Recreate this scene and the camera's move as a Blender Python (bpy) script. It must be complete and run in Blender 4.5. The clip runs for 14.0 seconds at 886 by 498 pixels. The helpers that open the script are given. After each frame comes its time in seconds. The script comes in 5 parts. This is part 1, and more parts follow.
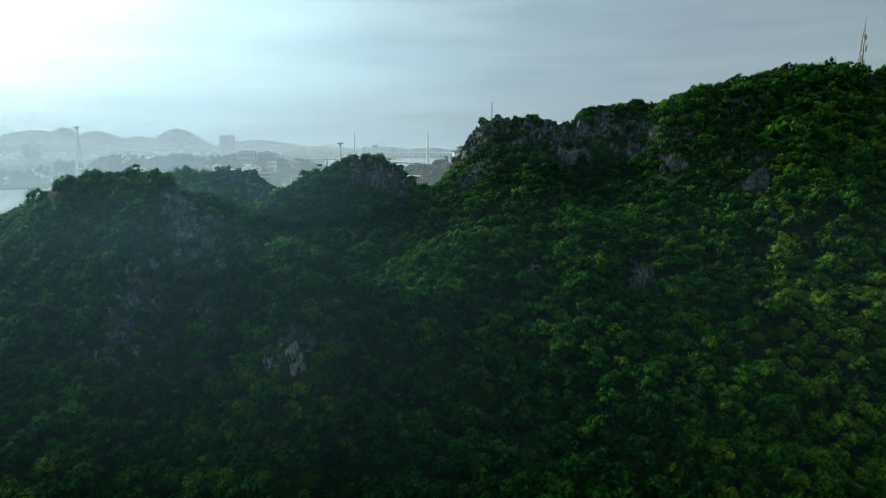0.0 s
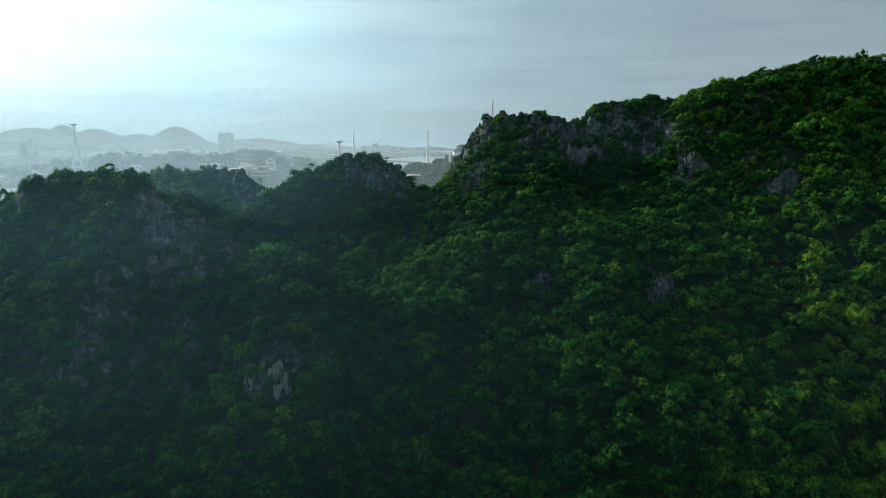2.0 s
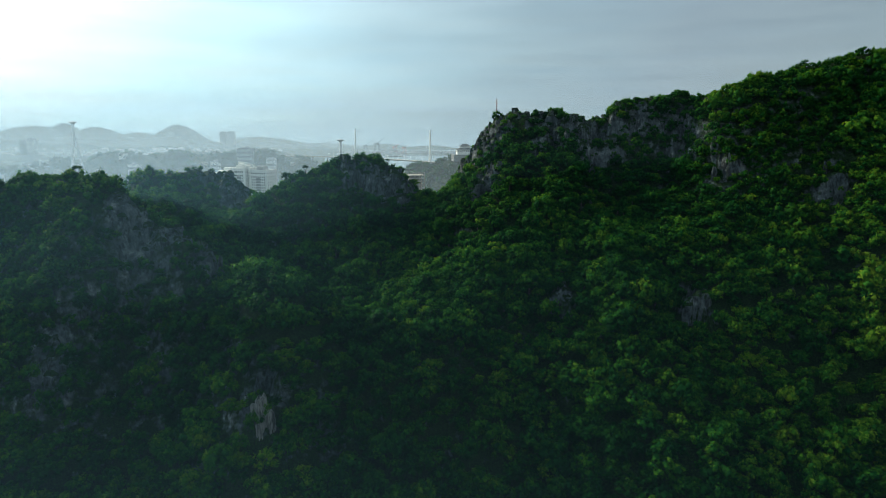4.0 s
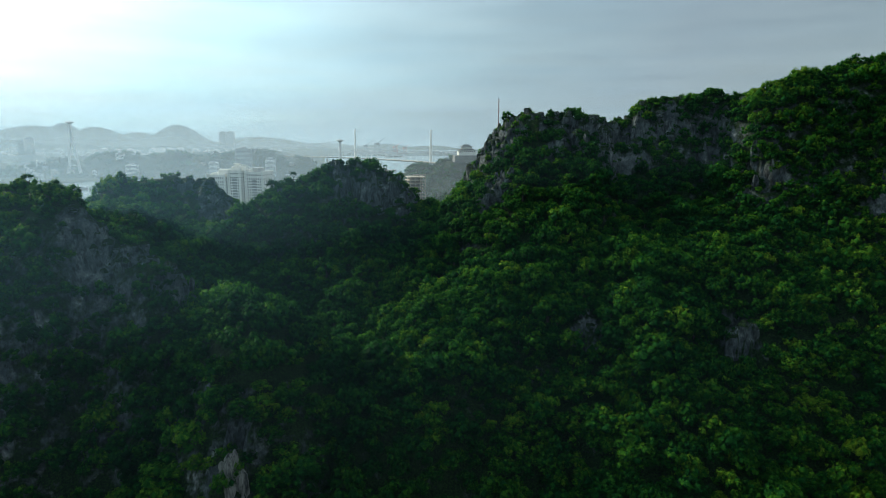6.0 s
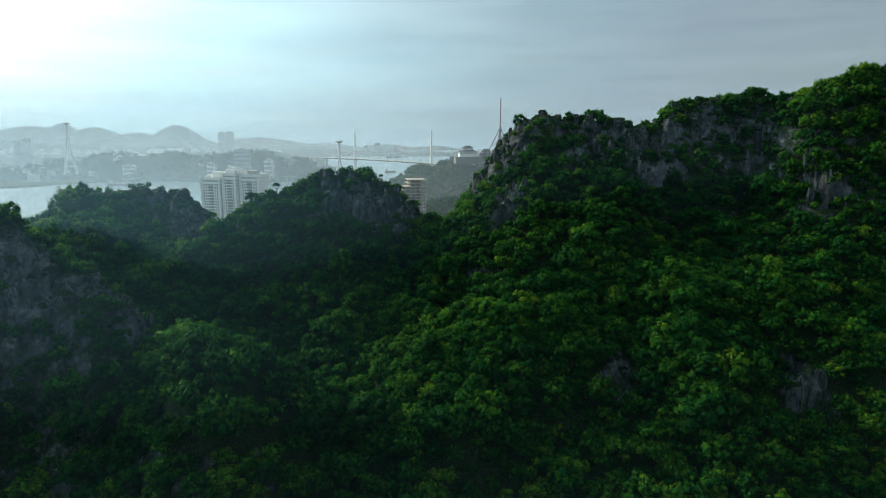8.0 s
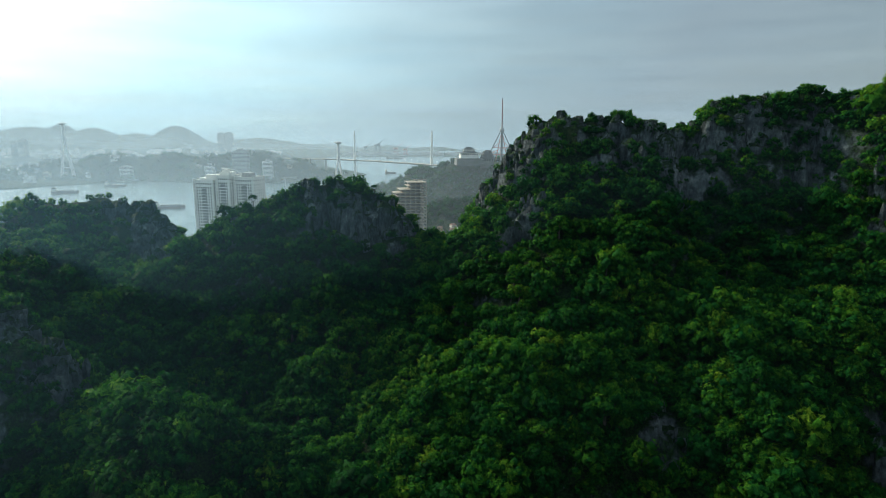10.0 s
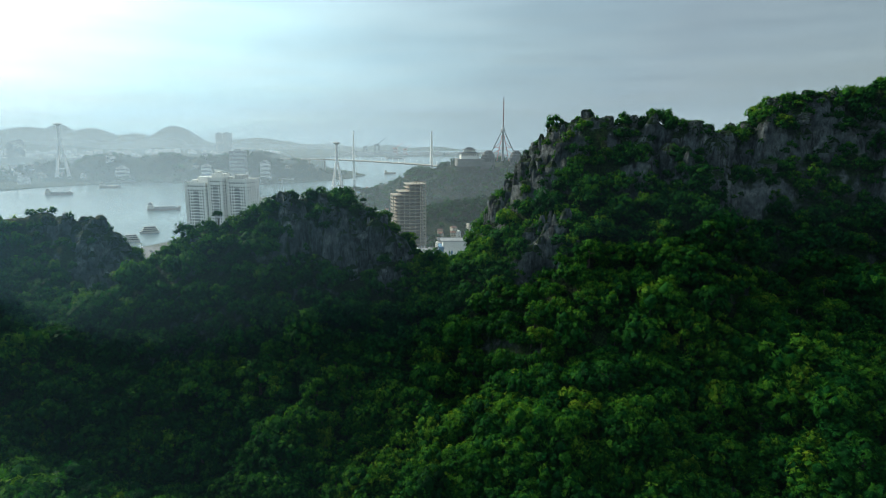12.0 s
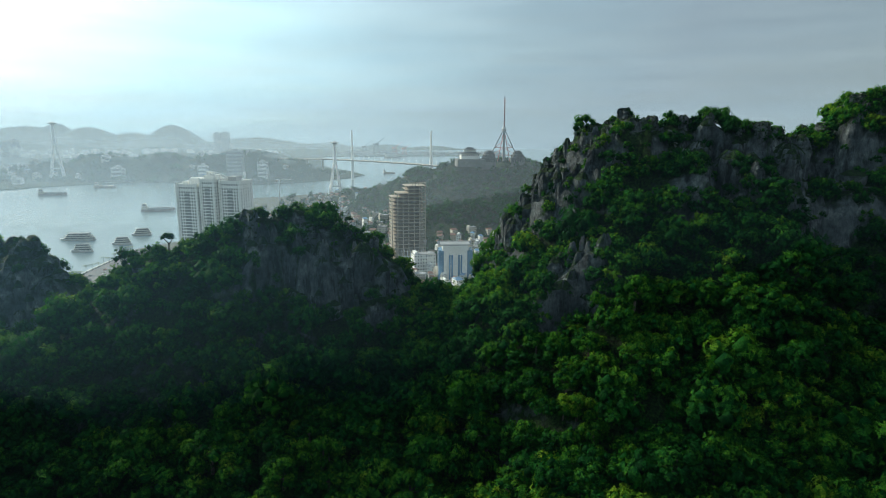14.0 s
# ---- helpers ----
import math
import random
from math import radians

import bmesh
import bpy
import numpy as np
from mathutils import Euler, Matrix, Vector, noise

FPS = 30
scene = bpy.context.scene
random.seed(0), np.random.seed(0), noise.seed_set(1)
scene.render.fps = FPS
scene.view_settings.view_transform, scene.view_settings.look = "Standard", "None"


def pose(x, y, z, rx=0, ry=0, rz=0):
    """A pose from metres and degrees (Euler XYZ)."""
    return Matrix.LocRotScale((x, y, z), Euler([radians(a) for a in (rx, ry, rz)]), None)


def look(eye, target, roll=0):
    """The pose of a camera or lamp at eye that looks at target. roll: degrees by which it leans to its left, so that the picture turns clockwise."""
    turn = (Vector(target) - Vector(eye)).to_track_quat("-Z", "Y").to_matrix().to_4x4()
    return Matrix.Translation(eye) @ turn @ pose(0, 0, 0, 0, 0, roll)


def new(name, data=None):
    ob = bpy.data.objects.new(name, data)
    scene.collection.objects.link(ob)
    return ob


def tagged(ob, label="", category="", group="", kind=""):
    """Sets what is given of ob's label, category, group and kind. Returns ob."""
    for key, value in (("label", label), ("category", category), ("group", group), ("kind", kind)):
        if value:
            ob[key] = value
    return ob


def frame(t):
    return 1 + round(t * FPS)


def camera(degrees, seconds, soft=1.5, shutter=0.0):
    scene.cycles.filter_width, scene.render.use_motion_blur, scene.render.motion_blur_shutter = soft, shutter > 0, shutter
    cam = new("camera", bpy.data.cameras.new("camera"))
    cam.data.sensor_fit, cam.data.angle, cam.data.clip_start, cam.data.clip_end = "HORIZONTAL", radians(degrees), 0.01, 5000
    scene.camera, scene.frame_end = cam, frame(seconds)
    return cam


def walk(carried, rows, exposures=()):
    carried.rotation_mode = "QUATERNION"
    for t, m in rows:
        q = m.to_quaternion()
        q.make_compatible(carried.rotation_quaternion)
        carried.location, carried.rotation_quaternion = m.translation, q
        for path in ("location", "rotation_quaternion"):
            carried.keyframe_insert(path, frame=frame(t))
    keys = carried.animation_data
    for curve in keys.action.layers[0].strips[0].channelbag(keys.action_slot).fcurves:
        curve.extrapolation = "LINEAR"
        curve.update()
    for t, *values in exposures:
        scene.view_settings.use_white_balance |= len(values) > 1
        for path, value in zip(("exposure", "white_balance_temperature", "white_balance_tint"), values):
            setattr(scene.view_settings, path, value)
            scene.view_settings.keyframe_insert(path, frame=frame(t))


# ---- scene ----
cam = camera(72.0, 14.0, soft=0.9)
METRES, EYE, TILT, LEAN, TURN = 97.0, 141.0, -10.86, 0.0, 0.0
DEEP = 1.458
ROWS = [
    (0.0, 0.0, 0.0, 0.0, -0.0, 0.0, -0.0),
    (0.5, 0.0001, 0.0234, 0.0054, -0.0, -0.03, -0.04),
    (1.0, -0.0002, 0.0479, 0.0108, -0.0, -0.07, -0.07),
    (1.5, -0.0006, 0.0767, 0.0173, -0.01, -0.13, -0.12),
    (2.0, -0.0017, 0.1053, 0.0241, -0.03, -0.16, -0.15),
    (2.5, -0.004, 0.1379, 0.0322, -0.01, -0.2, -0.17),
    (3.0, -0.0083, 0.1686, 0.0409, 0.12, -0.25, -0.22),
    (5.5, -0.0248, 0.3389, 0.0956, 0.25, -0.35, -0.33),
    (6.0, -0.0273, 0.373, 0.1073, 0.27, -0.33, -0.34),
    (6.5, -0.0302, 0.4102, 0.1207, 0.28, -0.33, -0.34),
    (7.0, -0.0323, 0.4446, 0.1333, 0.3, -0.31, -0.35),
    (7.5, -0.0341, 0.4822, 0.1467, 0.31, -0.28, -0.34),
    (8.0, -0.0357, 0.5166, 0.1596, 0.33, -0.3, -0.32),
    (10.5, -0.0436, 0.6976, 0.2178, 0.39, -0.21, -0.35),
    (11.0, -0.0453, 0.7354, 0.2298, 0.39, -0.23, -0.34),
    (11.5, -0.0467, 0.7701, 0.2412, 0.37, -0.25, -0.32),
    (12.0, -0.0478, 0.8079, 0.2538, 0.36, -0.26, -0.28),
    (12.5, -0.0496, 0.8429, 0.2656, 0.31, -0.28, -0.28),
    (13.0, -0.0514, 0.8802, 0.2778, 0.3, -0.3, -0.28),
    (13.5, -0.0525, 0.9145, 0.2886, 0.31, -0.39, -0.27),
    (14.0, -0.0546, 0.9514, 0.2997, 0.28, -0.36, -0.29),
]
walk(cam, [(t, pose(0, 0, EYE, TILT, LEAN, TURN) @ pose(METRES * x, METRES * DEEP * y, METRES * z, 90 + pitch / DEEP, roll, yaw / DEEP)) for t, x, y, z, yaw, pitch, roll in ROWS])


# ---- light ----
SUN_AZ, SUN_EL = -57.0, 28.0          # degrees: bearing from +y, to the left minus; height
sun_way = Vector((math.sin(radians(SUN_AZ)) * math.cos(radians(SUN_EL)), math.cos(radians(SUN_AZ)) * math.cos(radians(SUN_EL)), math.sin(radians(SUN_EL))))
sun = new("sun", bpy.data.lights.new("sun", "SUN"))
sun.data.energy, sun.data.angle, sun.data.color = 5.0, radians(7), (1.0, 0.92, 0.72)
sun.matrix_world = look(sun_way * 600, (0, 0, 0))


def link(tree, a, b):
    tree.links.new(a, b)


def node(tree, kind, **values):
    n = tree.nodes.new(kind)
    for key, value in values.items():
        n.inputs[key.replace("_", " ")].default_value = value
    return n


def ramp(tree, fac, stops):
    r = tree.nodes.new("ShaderNodeValToRGB")
    els = r.color_ramp.elements
    while len(els) < len(stops):
        els.new(0.5)
    for e, (p, c) in zip(els, stops):
        e.position, e.color = p, (*c, 1) if len(c) == 3 else c
    if fac is not None:
        link(tree, fac, r.inputs["Fac"])
    return r


def calc(tree, op, a, b=None, clamp=False):
    n = tree.nodes.new("ShaderNodeMath")
    n.operation, n.use_clamp = op, clamp
    for i, v in enumerate((a, b)):
        if v is None:
            continue
        if isinstance(v, (int, float)):
            n.inputs[i].default_value = v
        else:
            link(tree, v, n.inputs[i])
    return n.outputs[0]


def blend(tree, fac, a, b, mode="MIX"):
    n = tree.nodes.new("ShaderNodeMix")
    n.data_type, n.blend_type = "RGBA", mode
    for i, v in ((0, fac), (6, a), (7, b)):
        if isinstance(v, (int, float)):
            n.inputs[i].default_value = v
        elif isinstance(v, tuple):
            n.inputs[i].default_value = (*v, 1)
        else:
            link(tree, v, n.inputs[i])
    return n.outputs[2]


def noise_at(tree, coord, scale, detail=4.0, rough=0.55, stretch=None):
    if stretch:
        m = tree.nodes.new("ShaderNodeMapping")
        m.inputs["Scale"].default_value = stretch
        link(tree, coord, m.inputs["Vector"])
        coord = m.outputs[0]
    n = node(tree, "ShaderNodeTexNoise", Scale=scale, Detail=detail, Roughness=rough)
    link(tree, coord, n.inputs["Vector"])
    return n.outputs["Fac"]


# sky: hazy daylight with thin streaks of cloud, brightest round the sun
world = bpy.data.worlds.new("sky")
scene.world = world
world.use_nodes = True
wt = world.node_tree
wt.nodes.clear()
sky = wt.nodes.new("ShaderNodeTexSky")
sky.sky_type, sky.sun_disc = "NISHITA", False
sky.sun_elevation, sky.sun_rotation = radians(SUN_EL), radians(SUN_AZ)
sky.dust_density, sky.air_density, sky.ozone_density = 4.0, 1.2, 1.5
way = wt.nodes.new("ShaderNodeTexCoord").outputs["Generated"]
dot = wt.nodes.new("ShaderNodeVectorMath")
dot.operation = "DOT_PRODUCT"
link(wt, way, dot.inputs[0])
dot.inputs[1].default_value = sun_way
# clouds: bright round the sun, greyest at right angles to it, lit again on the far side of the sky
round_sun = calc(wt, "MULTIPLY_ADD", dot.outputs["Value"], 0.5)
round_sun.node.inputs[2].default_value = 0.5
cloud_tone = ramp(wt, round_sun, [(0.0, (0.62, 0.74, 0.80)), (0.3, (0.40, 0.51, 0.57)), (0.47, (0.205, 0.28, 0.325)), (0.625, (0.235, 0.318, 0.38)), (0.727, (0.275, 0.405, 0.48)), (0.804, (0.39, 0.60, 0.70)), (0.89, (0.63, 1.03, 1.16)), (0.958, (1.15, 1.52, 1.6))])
streaks = noise_at(wt, way, 2.2, 6, 0.6, (1.0, 1.0, 9.0))
cover = ramp(wt, streaks, [(0.35, (0.72, 0.72, 0.72)), (0.62, (0.95, 0.95, 0.95))])
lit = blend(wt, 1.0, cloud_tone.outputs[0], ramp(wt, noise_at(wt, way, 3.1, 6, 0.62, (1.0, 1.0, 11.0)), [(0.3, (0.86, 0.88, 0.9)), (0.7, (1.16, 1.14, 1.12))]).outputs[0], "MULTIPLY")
clear = blend(wt, 1.0, sky.outputs[0], (0.1, 0.1, 0.1), "MULTIPLY")
back = node(wt, "ShaderNodeBackground", Strength=1.2)
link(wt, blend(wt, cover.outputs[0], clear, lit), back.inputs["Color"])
link(wt, back.outputs[0], wt.nodes.new("ShaderNodeOutputWorld").inputs["Surface"])


# ---- materials ----
def material(name):
    m = bpy.data.materials.new(name)
    m.use_nodes = True
    t = m.node_tree
    b = t.nodes["Principled BSDF"]
    return m, t, b


def position(t):
    return t.nodes.new("ShaderNodeNewGeometry").outputs["Position"]


def bump(t, b, height, strength, distance):
    n = node(t, "ShaderNodeBump", Strength=strength, Distance=distance)
    link(t, height, n.inputs["Height"])
    link(t, n.outputs[0], b.inputs["Normal"])


def leaf_material(name, stops, through_light=0.3, cut=0.0):
    m, t, b = material(name)
    a = t.nodes.new("ShaderNodeAttribute")
    a.attribute_name = "tint"
    b.inputs["Roughness"].default_value = 0.65
    b.inputs["Specular IOR Level"].default_value = 0.03
    fine = ramp(t, noise_at(t, position(t), 5.5, 4, 0.7), [(0.36, (0.45, 0.5, 0.54)), (0.52, (1.02, 1.02, 1.02)), (0.68, (1.45, 1.4, 1.25))])
    c = t.nodes.new("ShaderNodeMix")
    c.data_type, c.blend_type = "RGBA", "MULTIPLY"
    c.inputs[0].default_value = 1.0
    link(t, ramp(t, a.outputs["Fac"], stops).outputs[0], c.inputs[6])
    link(t, fine.outputs[0], c.inputs[7])
    bump(t, b, noise_at(t, position(t), 3.2, 4, 0.65), 0.8, 0.25)
    col = blend(t, 1.0, c.outputs[2], ramp(t, noise_at(t, position(t), 0.11, 3), [(0.3, (0.72, 0.78, 0.7)), (0.7, (1.25, 1.18, 1.2))]).outputs[0], "MULTIPLY")
    link(t, col, b.inputs["Base Color"])
    tr = t.nodes.new("ShaderNodeBsdfTranslucent")
    link(t, blend(t, 1.0, col, (1.3, 1.35, 0.6), "MULTIPLY"), tr.inputs["Color"])
    mx = node(t, "ShaderNodeMixShader", Fac=through_light)
    link(t, b.outputs[0], mx.inputs[1])
    link(t, tr.outputs[0], mx.inputs[2])
    surface = mx.outputs[0]
    if cut:
        # the gaps between the leaves of a spray
        gap = node(t, "ShaderNodeMixShader")
        link(t, calc(t, "GREATER_THAN", noise_at(t, position(t), 7.5, 3, 0.6), cut), gap.inputs[0])
        link(t, surface, gap.inputs[1])
        link(t, t.nodes.new("ShaderNodeBsdfTransparent").outputs[0], gap.inputs[2])
        surface = gap.outputs[0]
    link(t, surface, t.nodes["Material Output"].inputs["Surface"])
    return m


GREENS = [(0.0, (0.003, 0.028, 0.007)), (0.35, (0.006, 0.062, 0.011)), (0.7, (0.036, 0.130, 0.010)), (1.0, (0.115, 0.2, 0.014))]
LEAF = leaf_material("leaves", GREENS, cut=0.52)
LEAF_HEART = leaf_material("inner_leaves", GREENS)


def limestone(name, moss, patchy=False, pale=1.0):
    m, t, b = material(name)
    p = position(t)
    tone = ramp(t, noise_at(t, p, 0.3, 8, 0.68), [(0.3, (0.035, 0.047, 0.053)), (0.45, (0.085, 0.105, 0.116)), (0.58, (0.155, 0.18, 0.19)), (0.7, (0.4, 0.415, 0.405))])
    runs = ramp(t, noise_at(t, p, 1.7, 7, 0.72, (1.0, 1.0, 0.36)), [(0.36, (0.55, 0.56, 0.58)), (0.54, (1.0, 1.0, 1.0)), (0.68, (1.35, 1.33, 1.28))])
    clefts = ramp(t, noise_at(t, p, 0.75, 6, 0.7, (1.0, 1.0, 0.22)), [(0.4, (0.36, 0.37, 0.39)), (0.5, (1, 1, 1))])
    col = blend(t, 1.0, blend(t, 1.0, tone.outputs[0], runs.outputs[0], "MULTIPLY"), clefts.outputs[0], "MULTIPLY")
    if pale > 1:
        col = blend(t, 0.75, col, ramp(t, noise_at(t, p, 1.1, 5, 0.6, (1.0, 1.0, 0.2)), [(0.42, (0.04, 0.045, 0.045)), (0.58, (0.4, 0.39, 0.36))]).outputs[0])
    up = t.nodes.new("ShaderNodeSeparateXYZ")
    link(t, t.nodes.new("ShaderNodeNewGeometry").outputs["Normal"], up.inputs[0])
    grown = calc(t, "ADD", calc(t, "MULTIPLY", up.outputs["Z"], 1.1), calc(t, "MULTIPLY", noise_at(t, p, 0.5, 5), 1.2))
    if patchy:
        open_rock = t.nodes.new("ShaderNodeAttribute")
        open_rock.attribute_name = "open_rock"
        grown = calc(t, "SUBTRACT", grown, calc(t, "MULTIPLY", open_rock.outputs["Fac"], 0.55))
    mask = ramp(t, calc(t, "SUBTRACT", grown, moss), [(0.0, (0, 0, 0)), (0.25, (1, 1, 1))])
    green = ramp(t, noise_at(t, p, 3.2, 5, 0.7), [(0.38, (0.003, 0.009, 0.004)), (0.55, (0.012, 0.042, 0.008)), (0.72, (0.035, 0.085, 0.012))])
    link(t, blend(t, mask.outputs[0], col, green.outputs[0]), b.inputs["Base Color"])
    b.inputs["Roughness"].default_value = 0.9
    b.inputs["Specular IOR Level"].default_value = 0.2
    bump(t, b, calc(t, "ADD", noise_at(t, p, 1.3, 8, 0.75), calc(t, "MULTIPLY", noise_at(t, p, 0.75, 6, 0.7, (1, 1, 0.22)), 1.6)), 1.0, 1.3)
    return m


ROCK = limestone("limestone", 0.9)
PALE_ROCK = limestone("pale_limestone", 1.6, pale=3.2)
HILLSIDE = limestone("hillside_ground", 0.92, True)


def plain(name, colour, rough=0.7, grain=3.0, spread=0.15, metal=0.0, relief=0.0):
    """A worn surface: its colour in two scales of mottling."""
    m, t, b = material(name)
    p = t.nodes.new("ShaderNodeTexCoord").outputs["Object"]
    lo, hi = 1 - spread, 1 + spread
    f1 = ramp(t, noise_at(t, p, grain, 6, 0.6), [(0.3, (lo, lo, lo)), (0.7, (hi, hi, hi))])
    f2 = ramp(t, noise_at(t, p, grain * 0.12, 3, 0.5), [(0.3, (lo, lo, lo * 0.98)), (0.7, (hi, hi, hi))])
    c = blend(t, 1.0, blend(t, 1.0, colour, f1.outputs[0], "MULTIPLY"), f2.outputs[0], "MULTIPLY")
    link(t, c, b.inputs["Base Color"])
    b.inputs["Roughness"].default_value, b.inputs["Metallic"].default_value = rough, metal
    if relief:
        bump(t, b, noise_at(t, p, grain * 2, 5), 0.5, relief)
    return m


BARK = plain("bark", (0.055, 0.048, 0.04), 0.9, 6, 0.3, relief=0.03)
WHITE = plain("white_painted_wall", (0.74, 0.74, 0.71), 0.75, 0.6, 0.07)
CREAM = plain("cream_painted_wall", (0.45, 0.42, 0.35), 0.8, 0.6, 0.1)
OCHRE = plain("ochre_painted_wall", (0.36, 0.28, 0.18), 0.8, 0.6, 0.12)
GREY = plain("grey_rendered_wall", (0.34, 0.35, 0.35), 0.8, 0.6, 0.12)
CONCRETE = plain("raw_concrete", (0.33, 0.285, 0.225), 0.9, 0.8, 0.15)
ROUGH_BLOCK = plain("bare_block_wall", (0.16, 0.13, 0.11), 0.95, 0.8, 0.25)
RED_ROOF = plain("red_roof_tiles", (0.16, 0.08, 0.06), 0.85, 2, 0.2)
DARK_TILE = plain("dark_roof_tiles", (0.05, 0.055, 0.06), 0.8, 1.5, 0.2)
STONE = plain("dark_stone_wall", (0.12, 0.125, 0.12), 0.9, 0.5, 0.25)
GREY_ROOF = plain("grey_roof", (0.22, 0.23, 0.24), 0.8, 1.5, 0.2)
BLUE_ROOF = plain("blue_sheet_roof", (0.1, 0.2, 0.32), 0.6, 1.5, 0.15)
STEEL = plain("painted_steel", (0.7, 0.71, 0.72), 0.5, 0.5, 0.06)
RED_STEEL = plain("red_painted_steel", (0.42, 0.1, 0.07), 0.6, 0.5, 0.15)
BOAT_WOOD = plain("weathered_boat_wood", (0.42, 0.42, 0.4), 0.8, 0.6, 0.2)
RUST = plain("rusty_hull", (0.2, 0.165, 0.15), 0.8, 0.4, 0.2)
DARK = plain("dark_window_band", (0.05, 0.055, 0.06), 0.35, 1, 0.1)
PAVING = plain("grey_paving", (0.13, 0.13, 0.13), 0.9, 0.15, 0.15)
TOWN = plain("town_ground", (0.05, 0.06, 0.045), 0.95, 0.02, 0.35)


def glass_material():
    m, t, b = material("window_glass")
    b.inputs["Base Color"].default_value = (0.035, 0.045, 0.055, 1)
    b.inputs["Roughness"].default_value, b.inputs["Specular IOR Level"].default_value = 0.25, 0.3
    return m


GLASS = glass_material()


def water_material():
    m, t, b = material("bay_water")
    p = position(t)
    link(t, ramp(t, noise_at(t, p, 0.004, 4), [(0.3, (0.12, 0.17, 0.19)), (0.7, (0.16, 0.22, 0.24))]).outputs[0], b.inputs["Base Color"])
    b.inputs["Roughness"].default_value, b.inputs["IOR"].default_value = 0.22, 1.33
    bump(t, b, noise_at(t, p, 0.12, 6, 0.65), 0.25, 0.6)
    return m


WATER = water_material()


def woods_material():
    """Crowns of woods far off, as one rough cover."""
    m, t, b = material("far_woods")
    p = position(t)
    link(t, ramp(t, noise_at(t, p, 0.06, 8, 0.7), [(0.3, (0.012, 0.024, 0.014)), (0.55, (0.028, 0.046, 0.022)), (0.75, (0.055, 0.072, 0.03))]).outputs[0], b.inputs["Base Color"])
    b.inputs["Roughness"].default_value = 0.95
    b.inputs["Specular IOR Level"].default_value = 0.1
    bump(t, b, noise_at(t, p, 0.12, 6, 0.7), 1.0, 6.0)
    return m


WOODS = woods_material()


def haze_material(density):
    """A flat sheet standing in for thin sea haze: lets most light by and scatters the rest of what falls on it."""
    m, t, b = material("sea_haze_sheet")
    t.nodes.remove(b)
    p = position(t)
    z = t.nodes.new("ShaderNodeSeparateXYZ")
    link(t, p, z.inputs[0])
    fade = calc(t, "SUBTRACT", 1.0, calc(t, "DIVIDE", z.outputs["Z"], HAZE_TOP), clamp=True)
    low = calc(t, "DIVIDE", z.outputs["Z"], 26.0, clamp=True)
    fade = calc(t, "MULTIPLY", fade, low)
    # denser to the left, painting in the brighter haze near the sun
    glow_side = calc(t, "MINIMUM", calc(t, "MAXIMUM", calc(t, "SUBTRACT", 0.5, calc(t, "DIVIDE", z.outputs["X"], 1200.0)), 0.42), 1.1)
    fade = calc(t, "MULTIPLY", fade, glow_side)
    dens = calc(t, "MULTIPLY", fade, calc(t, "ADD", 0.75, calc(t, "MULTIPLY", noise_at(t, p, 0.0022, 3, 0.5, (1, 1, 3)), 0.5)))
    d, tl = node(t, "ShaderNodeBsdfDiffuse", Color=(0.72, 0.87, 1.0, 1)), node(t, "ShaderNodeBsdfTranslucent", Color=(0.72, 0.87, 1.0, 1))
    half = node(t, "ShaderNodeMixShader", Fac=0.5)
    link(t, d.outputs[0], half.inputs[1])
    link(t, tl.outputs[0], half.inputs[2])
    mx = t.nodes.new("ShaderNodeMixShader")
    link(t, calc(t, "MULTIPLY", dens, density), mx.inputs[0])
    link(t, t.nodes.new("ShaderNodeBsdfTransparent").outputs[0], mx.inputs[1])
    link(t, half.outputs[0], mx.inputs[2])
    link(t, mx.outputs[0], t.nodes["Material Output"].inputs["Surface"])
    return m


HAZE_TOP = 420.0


def slope_haze_material(density, top, foot, spread, fade, start, width):
    """A faint bluish sheet standing in for distance haze, denser towards the sun to paint in its glare."""
    m, t, b = material("slope_haze_sheet")
    t.nodes.remove(b)
    p = position(t)
    s = t.nodes.new("ShaderNodeSeparateXYZ")
    link(t, p, s.inputs[0])
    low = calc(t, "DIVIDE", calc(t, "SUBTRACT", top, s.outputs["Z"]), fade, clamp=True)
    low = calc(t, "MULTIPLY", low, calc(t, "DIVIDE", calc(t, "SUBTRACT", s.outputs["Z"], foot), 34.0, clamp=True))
    # density stands in for the brighter scatter towards the sun
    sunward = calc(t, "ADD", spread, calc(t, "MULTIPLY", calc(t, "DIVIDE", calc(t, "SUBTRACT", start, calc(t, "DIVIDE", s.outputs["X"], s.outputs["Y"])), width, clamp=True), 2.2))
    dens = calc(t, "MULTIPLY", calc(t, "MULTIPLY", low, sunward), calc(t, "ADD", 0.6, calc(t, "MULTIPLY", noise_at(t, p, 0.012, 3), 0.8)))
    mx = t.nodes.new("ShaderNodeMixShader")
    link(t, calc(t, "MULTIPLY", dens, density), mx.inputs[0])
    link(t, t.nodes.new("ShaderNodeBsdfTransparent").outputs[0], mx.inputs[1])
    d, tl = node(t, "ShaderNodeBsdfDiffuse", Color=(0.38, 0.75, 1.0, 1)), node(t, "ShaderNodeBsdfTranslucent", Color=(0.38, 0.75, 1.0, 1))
    half = node(t, "ShaderNodeMixShader", Fac=0.5)
    link(t, d.outputs[0], half.inputs[1])
    link(t, tl.outputs[0], half.inputs[2])
    link(t, half.outputs[0], mx.inputs[2])
    link(t, mx.outputs[0], t.nodes["Material Output"].inputs["Surface"])
    return m


